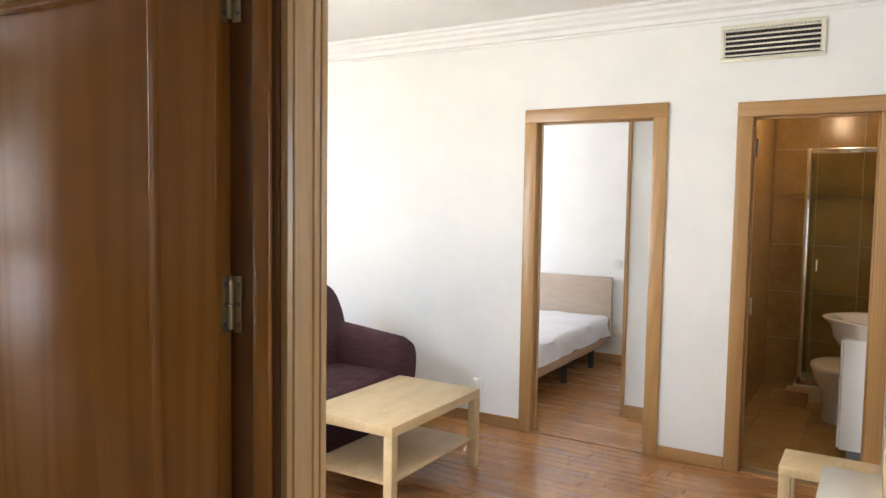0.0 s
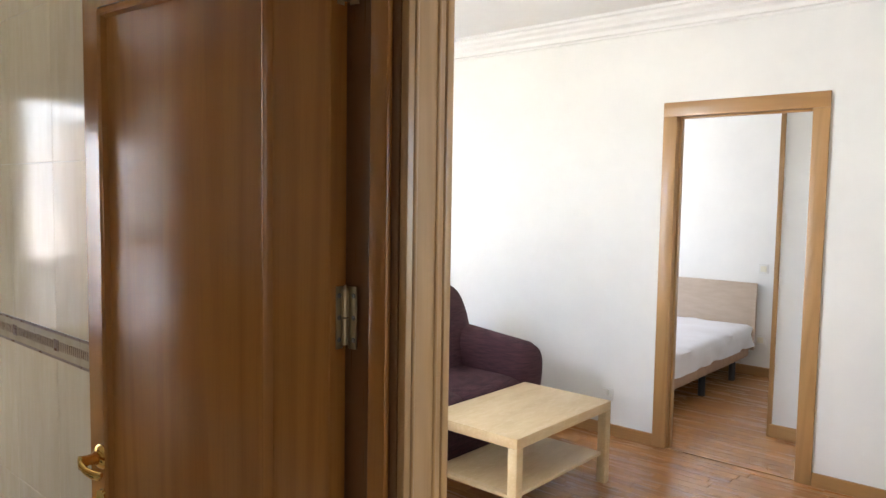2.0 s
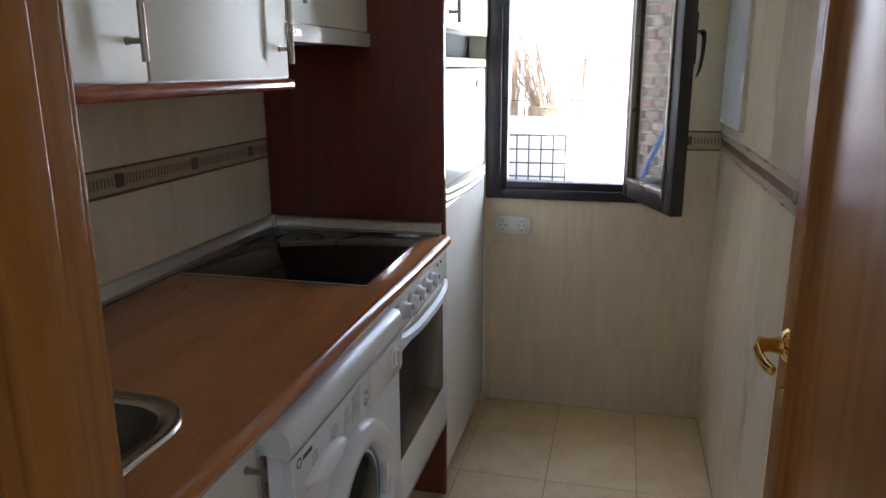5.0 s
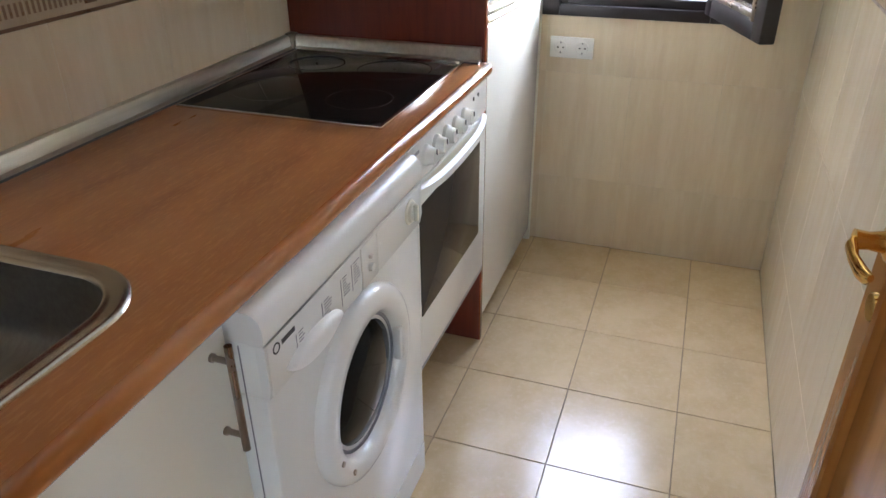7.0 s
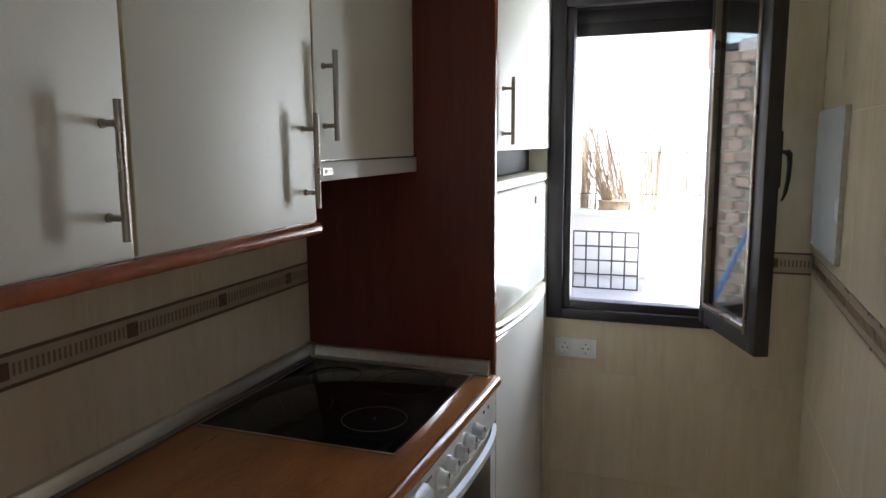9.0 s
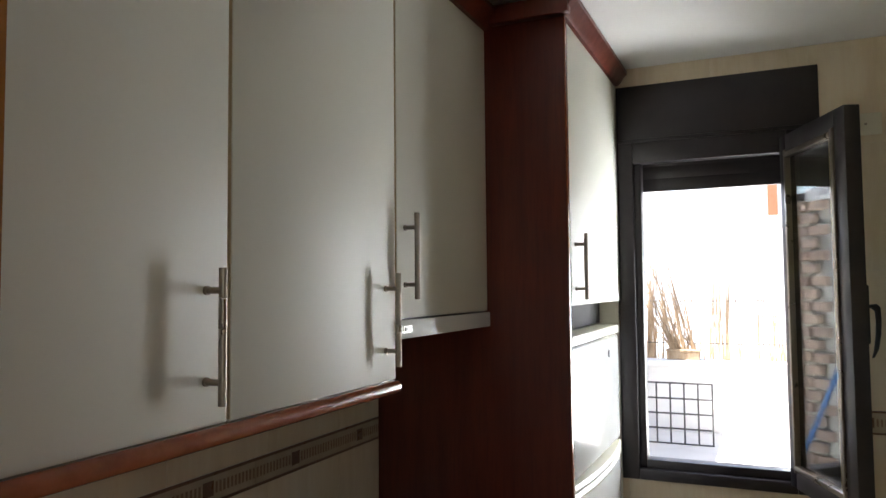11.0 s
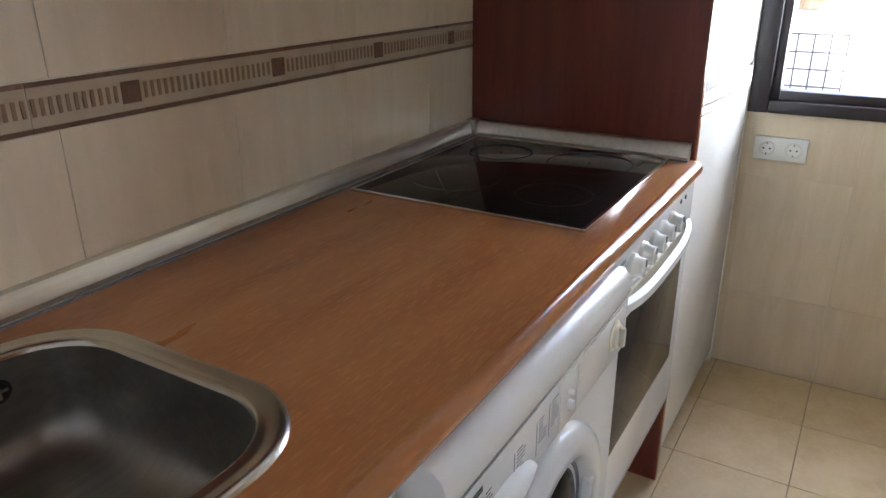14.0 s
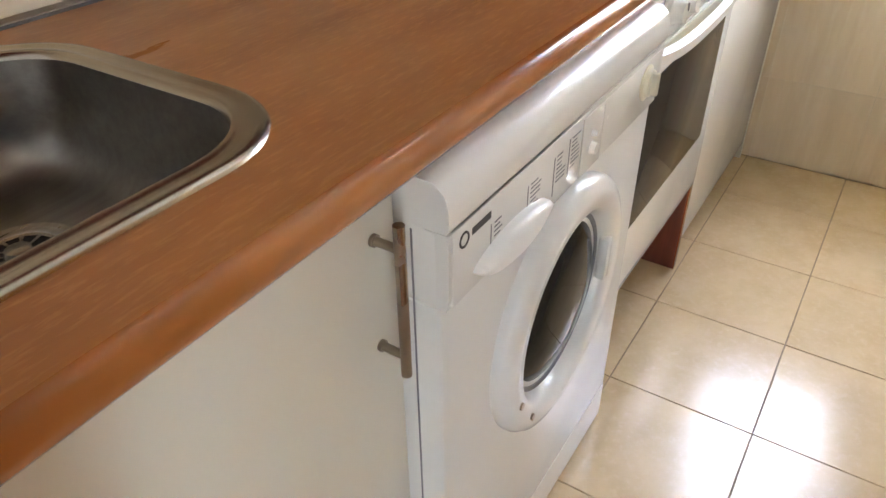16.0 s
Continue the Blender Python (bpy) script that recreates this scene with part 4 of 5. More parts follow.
def oven():
    x0, x1, yf = PX + 0.010, 0.604, 0.586
    o = thing("oven", "white built-in oven with a row of knobs and tinted glass door", "oven", at=((x0 + x1) / 2, 0.3, 0.27))
    part("body", boxes((x0 + 0.01, 0.06, 0.275, x1 - 0.006, yf - 0.018, 0.855)), M_WHITE, o)
    part("control_panel", boxes((x0, yf - 0.018, 0.770, x1, yf + 0.004, 0.858), bevel=0.003), M_WHITE, o)
    door = part("oven_door", boxes((x0, yf - 0.016, 0.285, x1, yf + 0.004, 0.764), bevel=0.004), M_WHITE, o)
    part("door_window", boxes((x0 + 0.062, yf + 0.0035, 0.428, x1 - 0.050, yf + 0.0065, 0.712), bevel=0.0015), M_DGLASS, door, "tinted glass pane")
    bm = bmesh.new()
    rings = []
    n = 20
    for k in range(n + 1):
        u = k / n
        x = x0 + 0.012 + u * (x1 - x0 - 0.024)
        bow = 0.024 * (1 - (2 * u - 1) ** 4) + 0.004
        sag = -0.012 * (1 - (2 * u - 1) ** 2)
        zz = 0.758 + sag
        rings.append([Vector((x, yf + 0.004 + bow - 0.012, zz - 0.016)), Vector((x, yf + 0.004 + bow, zz - 0.010)), Vector((x, yf + 0.004 + bow, zz + 0.006)), Vector((x, yf + 0.004 + bow - 0.012, zz + 0.012))])
    vs = ring_loft(bm, rings)
    bm.faces.new(vs[0])
    part("door_handle", bm, M_WHITE, door, "bowed white grip rail", 50)
    part("handle_recess", boxes((x0 + 0.06, yf + 0.0038, 0.735, x1 - 0.06, yf + 0.005, 0.759)), M_CREAM, door)
    for k in range(5):
        kx = 0.512 - k * 0.067
        km = Matrix.Translation((kx, yf + 0.004, 0.818)) @ Matrix.Rotation(radians(-90), 4, "X")
        kn = part("knob", lathe(bmesh.new(), [(0.023, 0), (0.023, 0.008), (0.019, 0.013), (0.017, 0.026), (0.0, 0.028)], km, 24), M_WHITE, o, "round white knob")
        part("pointer", boxes((kx - 0.0015, yf + 0.031, 0.822, kx + 0.0015, yf + 0.0335, 0.834)), M_GREY, kn)
    for k, (mx, mz) in enumerate(((0.160, 0.838), (0.120, 0.838))):
        part("indicator_lamp", rods(((mx, yf + 0.003, mz), (mx, yf + 0.006, mz), 0.005)), M_BLACK, o)
    part("printed_mark", boxes((0.545, yf + 0.0038, 0.835, 0.585, yf + 0.0046, 0.842)), M_GREY, o)
    part("bottom_strip", boxes((x0, yf - 0.014, 0.272, x1, yf + 0.002, 0.284)), M_GREY, o)


oven()


def fridge():
    x0, x1, y0, yf = -0.675, -0.005, 0.06, 0.525
    f = thing("fridge", "white two-door fridge freezer beside the window", "fridge", at=((x0 + x1) / 2, 0.3, 0))
    part("body", boxes((x0, y0, 0.03, x1, yf, 1.425), bevel=0.006), M_WHITE, f)
    up = part("upper_door", boxes((x0, yf + 0.003, 1.035, x1, yf + 0.050, 1.395), bevel=0.012, segs=3), M_WHITE, f)
    lo = part("lower_door", boxes((x0, yf + 0.003, 0.06, x1, yf + 0.050, 0.985), bevel=0.012, segs=3), M_WHITE, f)
    for d, z, s in ((up, 1.02, 1), (lo, 0.997, -1)):
        bm = bmesh.new()
        rings = []
        for k in range(17):
            u = k / 16
            x = x0 + 0.005 + u * (x1 - x0 - 0.01)
            b = 0.024 * (1 - (2 * u - 1) ** 2)
            rings.append([Vector((x, yf + 0.004, z - 0.014)), Vector((x, yf + 0.048 + b, z - 0.010)), Vector((x, yf + 0.054 + b, z)), Vector((x, yf + 0.048 + b, z + 0.010)), Vector((x, yf + 0.004, z + 0.014))])
        vs = ring_loft(bm, rings)
        bm.faces.new(vs[0])
        part("grip", bm, M_CREAM, d, "yellowed full-width grip", 50)
    part("top_trim", boxes((x0, yf - 0.02, 1.398, x1, yf + 0.052, 1.428), bevel=0.008), M_CREAM, f, "yellowed top trim")
    part("lock_badge", rods(((-0.50, yf + 0.049, 1.34), (-0.50, yf + 0.054, 1.34), 0.012)), M_GREY, f)
    part("kick_plate", boxes((x0 + 0.01, yf - 0.02, 0.0, x1 - 0.01, yf + 0.01, 0.055)), M_GREY, f)


fridge()

fc = thing("fridge_cabinet", "cream white cabinet above the fridge with bar handle", "cabinet", at=(-0.35, 0.3, 1.5))
part("body", boxes((XW + 0.012, 0.02, 1.512, PX - 0.022, 0.555, ZT + 0.002), bevel=0.001), M_CAB, fc)
fd = part("door", boxes((XW + 0.014, 0.557, 1.510, PX - 0.023, 0.577, ZT + 0.0), bevel=0.002), M_CAB, fc)
bar_handle(fd, -0.062, 0.577, 1.526, 1.708, (1.556, 1.678))
part("side_board", boxes((XW + 0.012, 0.02, 0.0, XW + 0.030, 0.572, 1.509)), M_CAB, fc)
# near-black boards put the unlit gap's shade into colour
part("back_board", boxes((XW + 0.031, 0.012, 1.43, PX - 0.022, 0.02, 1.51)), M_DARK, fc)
part("filler_board", boxes((XW + 0.031, 0.021, 1.432, PX - 0.06, 0.505, 1.509)), M_DARK, fc, "dark board standing in for the shade above the fridge")

# ---- small fixtures in the kitchen ----
def schuko(y0, y1, z0, z1):
    s = thing("socket", "white double power socket on the tiled wall", "socket", at=(XW, (y0 + y1) / 2, z0))
    part("plate", boxes((XW, y0, z0, XW + 0.010, y1, z1), bevel=0.003), M_WHITE, s)
    for k in (0, 1):
        cy, cz = y0 + (y1 - y0) * (0.25 + 0.5 * k), (z0 + z1) / 2
        m = Matrix.Translation((XW + 0.010, cy, cz)) @ Matrix.Rotation(radians(90), 4, "Y")
        o = part("outlet", lathe(bmesh.new(), [(0.023, 0.0), (0.022, 0.002), (0.0195, 0.002), (0.019, 0.0004), (0, 0.0004)], m, 28), M_WHITE, s)
        for ey in (cy - 0.0095, cy + 0.0095):
            part("contact", rods(((XW + 0.0104, ey, cz), (XW + 0.0112, ey, cz), 0.003), n=10), M_DARK, o)
        for ez in (cz - 0.020, cz + 0.014):
            part("earth_clip", boxes((XW + 0.0104, cy - 0.002, ez, XW + 0.0125, cy + 0.002, ez + 0.006)), M_GREY, o)


schuko(0.606, 0.760, 0.738, 0.812)
bd = thing("wall_board", "plain white board cover hung on the tiled wall", "board", at=(-0.46, YN, 1.2))
part("board", boxes((-0.70, YN - 0.014, 1.205, -0.235, YN - 0.001, 1.622), bevel=0.002), M_BOARD, bd)
part("rim", boxes((-0.7005, YN - 0.015, 1.2025, -0.2345, YN - 0.001, 1.2055), (-0.236, YN - 0.0145, 1.2056, -0.2335, YN - 0.001, 1.622)), M_ALU, bd)
jb = thing("junction_box", "small square white cover plate high on the wall", "cover plate", at=(XW, 1.36, 2.04))
part("plate", boxes((XW, 1.315, 2.035, XW + 0.009, 1.405, 2.105), bevel=0.003), M_CREAM, jb)
part("plate_screw", rods(((XW + 0.009, 1.36, 2.07), (XW + 0.0105, 1.36, 2.07), 0.004), n=10), M_NICKEL, jb)


# ---- living room things ----
def coffee_table():
    x0, x1, y0, y1, zt = 0.105, 0.668, 3.325, 4.20, 0.448
    t = thing("coffee_table", "pale birch coffee table with a lower shelf", "table", at=((x0 + x1) / 2, (y0 + y1) / 2, 0))
    part("tabletop", boxes((x0, y0, zt - 0.05, x1, y1, zt), bevel=0.002), M_BIRCH, t)
    for lx in (x0, x1 - 0.05):
        for ly in (y0, y1 - 0.05):
            part("leg", boxes((lx + 0.0005, ly + 0.0005, 0, lx + 0.0495, ly + 0.0495, zt - 0.0505), bevel=0.0015), M_BIRCH, t)
    part("shelf", boxes((x0 + 0.025, y0 + 0.0505, 0.155, x1 - 0.025, y1 - 0.0505, 0.171), (x0 + 0.0505, y0 + 0.012, 0.155, x1 - 0.0505, y0 + 0.0505, 0.171), bevel=0.001), M_BIRCH, t)


coffee_table()


def cushion(cx, cy, cz, hx, hy, hz, power=3.2, n=20, tilt=None):
    """A stuffed block: a superellipsoid with a slight sag."""
    bm = bmesh.new()
    rings = []
    for i in range(1, n):
        a = math.pi * (i / n - 0.5)
        ring = []
        for k in range(2 * n):
            b = math.pi * k / n
            def sp(v):
                return math.copysign(abs(v) ** (2 / power), v)
            p = Vector((hx * sp(math.cos(a)) * sp(math.cos(b)), hy * sp(math.cos(a)) * sp(math.sin(b)), hz * sp(math.sin(a))))
            p *= 1 + 0.025 * noise.noise(p * 7 + Vector((cx, cy, cz)))
            ring.append(p)
        rings.append(ring)
    vs = ring_loft(bm, rings)
    bm.faces.new(vs[0])
    bmesh.ops.transform(bm, matrix=Matrix.Translation((cx, cy, cz)) @ (tilt or Matrix.Identity(4)), verts=bm.verts)
    return bm


def sofa():
    s = thing("sofa", "dark plum sofa in a ribbed stretch cover", "sofa", at=(-0.38, 3.75, 0))
    part("base", boxes((-0.78, 2.95, 0.06, 0.03, 4.50, 0.30), bevel=0.03, segs=3), M_SOFA, s)
    part("seat_cushion", cushion(-0.30, 3.42, 0.35, 0.40, 0.40, 0.10, 5), M_SOFA, s)
    part("seat_cushion", cushion(-0.30, 4.02, 0.35, 0.40, 0.33, 0.10, 5), M_SOFA, s)
    lean = Matrix.Rotation(radians(-14), 4, "Y")
    part("back_cushion", cushion(-0.58, 3.42, 0.62, 0.17, 0.41, 0.37, 3.6, tilt=lean), M_SOFA, s)
    part("back_cushion", cushion(-0.58, 4.10, 0.62, 0.17, 0.40, 0.37, 3.0, tilt=lean), M_SOFA, s)
    for y, yy in ((4.40, 4.40), (3.0, 2.98)):
        bm = bmesh.new()
        rings = []
        for x, r, dz in ((-0.72, 0.13, 0.06), (-0.45, 0.135, 0.035), (-0.15, 0.135, 0.005), (0.02, 0.135, -0.012), (0.075, 0.12, -0.022), (0.098, 0.07, -0.03)):
            rings.append([Vector((x, y + r * math.copysign(abs(math.cos(a)) ** 0.75, math.cos(a)), 0.50 + dz + (r * 1.12 if math.sin(a) > 0 else r * 1.9) * math.sin(a))) for a in [2 * math.pi * k / 28 for k in range(28)]])
        vs = ring_loft(bm, rings)
        bm.faces.new(vs[0])
        part("armrest", bm, M_SOFA, s, smooth=60)
    for fx in (-0.72, -0.02):
        for fy in (3.0, 4.4):
            part("foot", rods(((fx, fy, 0), (fx, fy, 0.06), 0.022, 0.028)), M_BLACK, s)

    return s

sofa().location.x -= 0.06


def air_vent():
    x0, x1, z0, z1 = 1.80, 2.285, 2.342, 2.503
    v = thing("air_vent", "white air conditioning grille with dark slots", "air vent", at=((x0 + x1) / 2, LY, z0))
    part("backing", boxes((x0 + 0.005, LY - 0.003, z0 + 0.005, x1 - 0.005, LY - 0.001, z1 - 0.005)), M_DARK, v)
    for r in ((x0 - 0.02, z0 - 0.02, x1 + 0.02, z0), (x0 - 0.02, z1, x1 + 0.02, z1 + 0.02), (x0 - 0.02, z0, x0, z1), (x1, z0, x1 + 0.02, z1)):
        part("frame", boxes((r[0], LY - 0.012, r[1], r[2], LY - 0.001, r[3]), bevel=0.002), M_CREAM, v)
    n = 6
    for k in range(n):
        z = z0 + (k + 0.55) * (z1 - z0) / n
        bm = boxes((x0, LY - 0.012, z - 0.004, x1, LY - 0.0035, z + 0.004))
        part("slat", bm, M_CREAM, v, smooth=0)
    for k in range(1, 24):
        x = x0 + k * (x1 - x0) / 24
        part("fin", boxes((x - 0.0012, LY - 0.0085, z0, x + 0.0012, LY - 0.0032, z1)), M_GREY, v, smooth=0)


air_vent()

wo = thing("wall_socket", "white wall socket low on the living room wall", "socket", at=(0.27, LY, 0.25))
part("plate", boxes((0.23, LY - 0.012, 0.225, 0.31, LY - 0.001, 0.305), bevel=0.003), M_WHITE, wo)
part("plug", boxes((0.255, LY - 0.035, 0.262, 0.285, LY - 0.0125, 0.300), bevel=0.006), M_WHITE, wo)


def bookcase():
    x0, x1, y0, y1, zt = 2.662, 2.895, 2.80, 3.965, 1.165
    b = thing("bookcase", "pale birch open bookcase with shelf pin holes", "bookcase", at=((x0 + x1) / 2, 3.6, 0))
    part("side_panel", boxes((x0, y1 - 0.018, 0, x1, y1, zt), bevel=0.001), M_BIRCH, b)
    part("side_panel", boxes((x0, y0, 0, x1, y0 + 0.018, zt), bevel=0.001), M_BIRCH, b)
    part("top", boxes((x0, y0 + 0.019, zt - 0.02, x1, y1 - 0.019, zt), bevel=0.001), M_BIRCH, b)
    part("front_panel", boxes((x0 - 0.012, y0 + 0.12, 0.47, x0 - 0.001, y1, zt - 0.025), bevel=0.001), M_BIRCH, b)
    for z in (0.08, 0.45, 0.80):
        part("shelf", boxes((x0 + 0.01, y0 + 0.019, z, x1, y1 - 0.019, z + 0.018)), M_BIRCH, b)
    for k in range(5):
        part("pin_hole", rods(((x0 - 0.0125, 3.90, 0.66 + 0.032 * k), (x0 - 0.0135, 3.90, 0.66 + 0.032 * k), 0.004), n=8), M_DARK, b)


bookcase()


def side_table(name, label, x0, y0, x1, y1, zt, mat, th):
    t = thing(name, label, "table", at=((x0 + x1) / 2, (y0 + y1) / 2, 0))
    part("tabletop", boxes((x0, y0, zt - th, x1, y1, zt), bevel=0.002), mat, t)
    for lx in (x0 + 0.0005, x1 - 0.0455):
        for ly in (y0 + 0.0005, y1 - 0.0455):
            part("leg", boxes((lx, ly, 0, lx + 0.045, ly + 0.045, zt - th - 0.0005), bevel=0.0015), mat, t)


side_table("low_table", "low pale birch table in front of the wall", 2.285, 3.78, 2.648, 4.03, 0.462, M_BIRCH, 0.04)
side_table("white_table", "small white laminate table beside the bookcase", 2.445, 2.75, 2.648, 3.765, 0.502, M_WHITE, 0.02)
rm = thing("remote_control", "pale beige remote control lying on the bookcase", "remote control", at=(2.82, 3.7, 1.165))
part("body", boxes((2.78, 3.60, 1.1655, 2.83, 3.77, 1.187), bevel=0.006), M_CREAM, rm)
pa = thing("paper", "sheet of white paper lying on the bookcase", "paper", at=(2.80, 3.42, 1.166))
part("sheet", boxes((2.735, 3.33, 1.1655, 2.885, 3.53, 1.1665)), M_BOARD, pa)
mi = thing("mirror", "frameless tall mirror on the side wall", "mirror", at=(LX1, 4.3, 1.2))
part("mirror_glass", boxes((LX1 - 0.008, 4.02, 1.05, LX1 - 0.002, 4.42, 1.75), bevel=0.001), M_CHROME, mi)

# ---- bedroom ----
def bed():
    b = thing("bed", "double bed with white sheet and pale headboard", "bed", at=(-0.2, 6.35, 0))
    part("headboard", boxes((-0.95, 7.225, 0.23, 0.445, 7.268, 0.822), bevel=0.008), M_HEAD, b)
    part("bed_base", boxes((-0.92, 5.50, 0.165, 0.415, 7.22, 0.275), bevel=0.04, segs=4), M_BEDBASE, b)
    for lx in (-0.80, 0.36):
        for ly in (5.66, 6.28, 6.95):
            part("leg", rods(((lx, ly, 0), (lx, ly, 0.17), 0.028)), M_BLACK, b)
    bm = bmesh.new()
    nx, ny = 30, 36
    x0, x1, y0, y1, zt = -0.93, 0.425, 5.50, 7.22, 0.45
    grid = []
    for j in range(ny + 1):
        row = []
        for i in range(nx + 1):
            u, v = i / nx * 1.28 - 0.14, j / ny * 1.13 - 0.13
            x, y, z = x0 + min(max(u, 0), 1) * (x1 - x0), y0 + max(v, 0) * (y1 - y0), zt
            drop = max(-u, 0) * 1.3 + max(u - 1, 0) * 1.3 + max(-v, 0) * 1.3
            w = noise.noise(Vector((u * 9, v * 9, 0)))
            z += 0.012 * w - min(drop, 0.185 + 0.035 * w)
            if drop > 0:
                x += (0.014 + 0.035 * w) * (1 if u > 0.5 else -1) * (1 if (u > 1 or u < 0) else 0)
                y -= (0.012 + 0.022 * noise.noise(Vector((u * 14, 3, 0)))) * (1 if v < 0 else 0)
            row.append(bm.verts.new((x, y, z)))
        grid.append(row)
    for j in range(ny):
        for i in range(nx):
            bm.faces.new((grid[j][i], grid[j][i + 1], grid[j + 1][i + 1], grid[j + 1][i]))
    part("sheet", bm, M_SHEET, b, "rumpled white sheet hanging over the edge", 80)
    part("mattress", boxes((-0.91, 5.53, 0.276, 0.405, 7.20, 0.435), bevel=0.03, segs=3), M_SHEET, b)


bed()
for z, kind in ((0.95, "switch"), (0.32, "socket")):
    s = thing("light_switch" if kind == "switch" else "bedroom_socket", "white wall %s beside the headboard" % kind, kind, at=(0.48, 7.29, z))
    part("plate", boxes((0.44, 7.279, z - 0.04, 0.52, 7.289, z + 0.04), bevel=0.003), M_WHITE, s)
    part("rocker", boxes((0.455, 7.275, z - 0.024, 0.505, 7.2785, z + 0.024), bevel=0.002), M_CREAM, s)

# ---- bathroom ----
def shower():
    s = thing("shower", "corner shower with glass door and chrome rails", "shower", at=(2.7, 7.05, 0))
    part("tray", boxes((2.12, 6.78, 0.005, 3.19, 7.33, 0.13), bevel=0.012, segs=3), M_PORC, s)
    for a in ((2.145, 6.80, 0.131, 2.175, 6.83, 1.97), (3.15, 6.80, 0.131, 3.18, 6.83, 1.97)):
        part("post", boxes(a, bevel=0.003), M_CHROME, s)
    part("top_rail", boxes((2.175, 6.80, 1.93, 3.15, 6.83, 1.97), bevel=0.003), M_CHROME, s)
    part("bottom_rail", boxes((2.175, 6.80, 0.131, 3.15, 6.83, 0.16), bevel=0.003), M_CHROME, s)
    g = part("glass_door", boxes((2.18, 6.812, 0.165, 3.145, 6.818, 1.925)), M_SHOWER, s, "clear glass shower door", 0)
    g.visible_shadow = False
    part("side_glass", boxes((2.157, 6.835, 0.165, 2.163, 7.33, 1.925)), M_SHOWER, s, "clear glass side panel", 0).visible_shadow = False
    part("door_knob", rods(((2.245, 6.79, 1.03), (2.245, 6.79, 1.12), 0.012)), M_CHROME, s)
    part("riser_rail", rods(((2.66, 7.30, 1.0), (2.66, 7.30, 1.95), 0.010)), M_CHROME, s)
    part("shower_head", rods(((2.66, 7.28, 1.86), (2.66, 7.20, 1.80), 0.02, 0.05), ((2.66, 7.29, 1.60), (2.60, 7.24, 1.58), 0.018)), M_CHROME, s)
    return s


shower().location.x -= 0.055


def toilet():
    t = thing("toilet", "white porcelain toilet with the lid closed", "toilet", at=(2.42, 6.35, 0))
    bm = bmesh.new()
    rings = []
    for z, rx, ry, dy in ((0.005, 0.12, 0.17, 0.05), (0.10, 0.11, 0.16, 0.05), (0.22, 0.12, 0.18, 0.03), (0.33, 0.175, 0.235, 0.0), (0.385, 0.185, 0.25, 0.0)):
        rings.append([Vector((2.46 + rx * math.cos(a), 6.32 + dy + ry * math.sin(a), z)) for a in [2 * math.pi * k / 32 for k in range(32)]])
    ring_loft(bm, rings)
    part("bowl", bm, M_PORC, t, smooth=60)
    bm = bmesh.new()
    rings = []
    for z, s in ((0.386, 0.98), (0.39, 1.04), (0.405, 1.05), (0.42, 1.03), (0.43, 0.9), (0.434, 0.4)):
        rings.append([Vector((2.46 + 0.185 * s * math.cos(a), 6.32 + 0.25 * s * math.sin(a), z)) for a in [2 * math.pi * k / 32 for k in range(32)]])
    ring_loft(bm, rings)
    part("lid", bm, M_PORC, t, smooth=60)
    part("cistern", boxes((2.66, 6.12, 0.36, 2.86, 6.52, 0.80), bevel=0.02, segs=3), M_PORC, t)
    return t


toilet().location.x -= 0.055


def vanity():
    v = thing("washbasin", "white washbasin on a white vanity cabinet", "washbasin", at=(2.75, 5.7, 0))
    part("cabinet_body", boxes((2.50, 5.42, 0.08, 3.15, 5.95, 0.745), bevel=0.003), M_WHITE, v)
    for z0, z1 in ((0.09, 0.30), (0.305, 0.52), (0.525, 0.74)):
        part("drawer_front", boxes((2.485, 5.425, z0, 2.499, 5.945, z1), bevel=0.003), M_WHITE, v)
    part("plinth", boxes((2.54, 5.44, 0.004, 3.1, 5.93, 0.079)), M_GREY, v)
    bm = bmesh.new()
    rings = []
    for hx, hy, z in ((0.10, 0.10, 0.60), (0.28, 0.22, 0.64), (0.33, 0.27, 0.72), (0.35, 0.29, 0.80), (0.385, 0.325, 0.825), (0.395, 0.335, 0.84), (0.36, 0.30, 0.846), (0.30, 0.24, 0.835), (0.22, 0.17, 0.76), (0.05, 0.05, 0.73)):
        rings.append([Vector((2.76 + hx * math.cos(a), 5.69 + hy * math.sin(a), z)) for a in [2 * math.pi * k / 40 for k in range(40)]])
    ring_loft(bm, rings)
    part("basin", bm, M_PORC, v, "round-edged porcelain basin", 60)
    return v


vanity().location.x -= 0.055
bs = thing("bath_scale_step", "small wooden step stool beside the shower", "stool", at=(2.15, 6.62, 0))
part("seat", boxes((2.035, 6.53, 0.115, 2.195, 6.72, 0.135), bevel=0.003), M_OAK_H, bs)
part("front_board", boxes((2.045, 6.54, 0.005, 2.185, 6.555, 0.114), bevel=0.002), M_OAK_H, bs)
part("back_board", boxes((2.045, 6.695, 0.005, 2.185, 6.71, 0.114), bevel=0.002), M_OAK_H, bs)
cl = thing("ceiling_lamp", "small recessed warm ceiling lamp", "lamp", at=(2.25, 6.3, 2.35))
part("rim", lathe(bmesh.new(), [(0.045, 0.0), (0.045, -0.006), (0.034, -0.008), (0.033, -0.002)], Matrix.Translation((2.25, 6.3, 2.35)), 24), M_CHROME, cl)
part("bulb", lathe(bmesh.new(), [(0.033, -0.002), (0.03, -0.004), (0.0, -0.005)], Matrix.Translation((2.25, 6.3, 2.35)), 24), M_LAMPGLOW, cl)

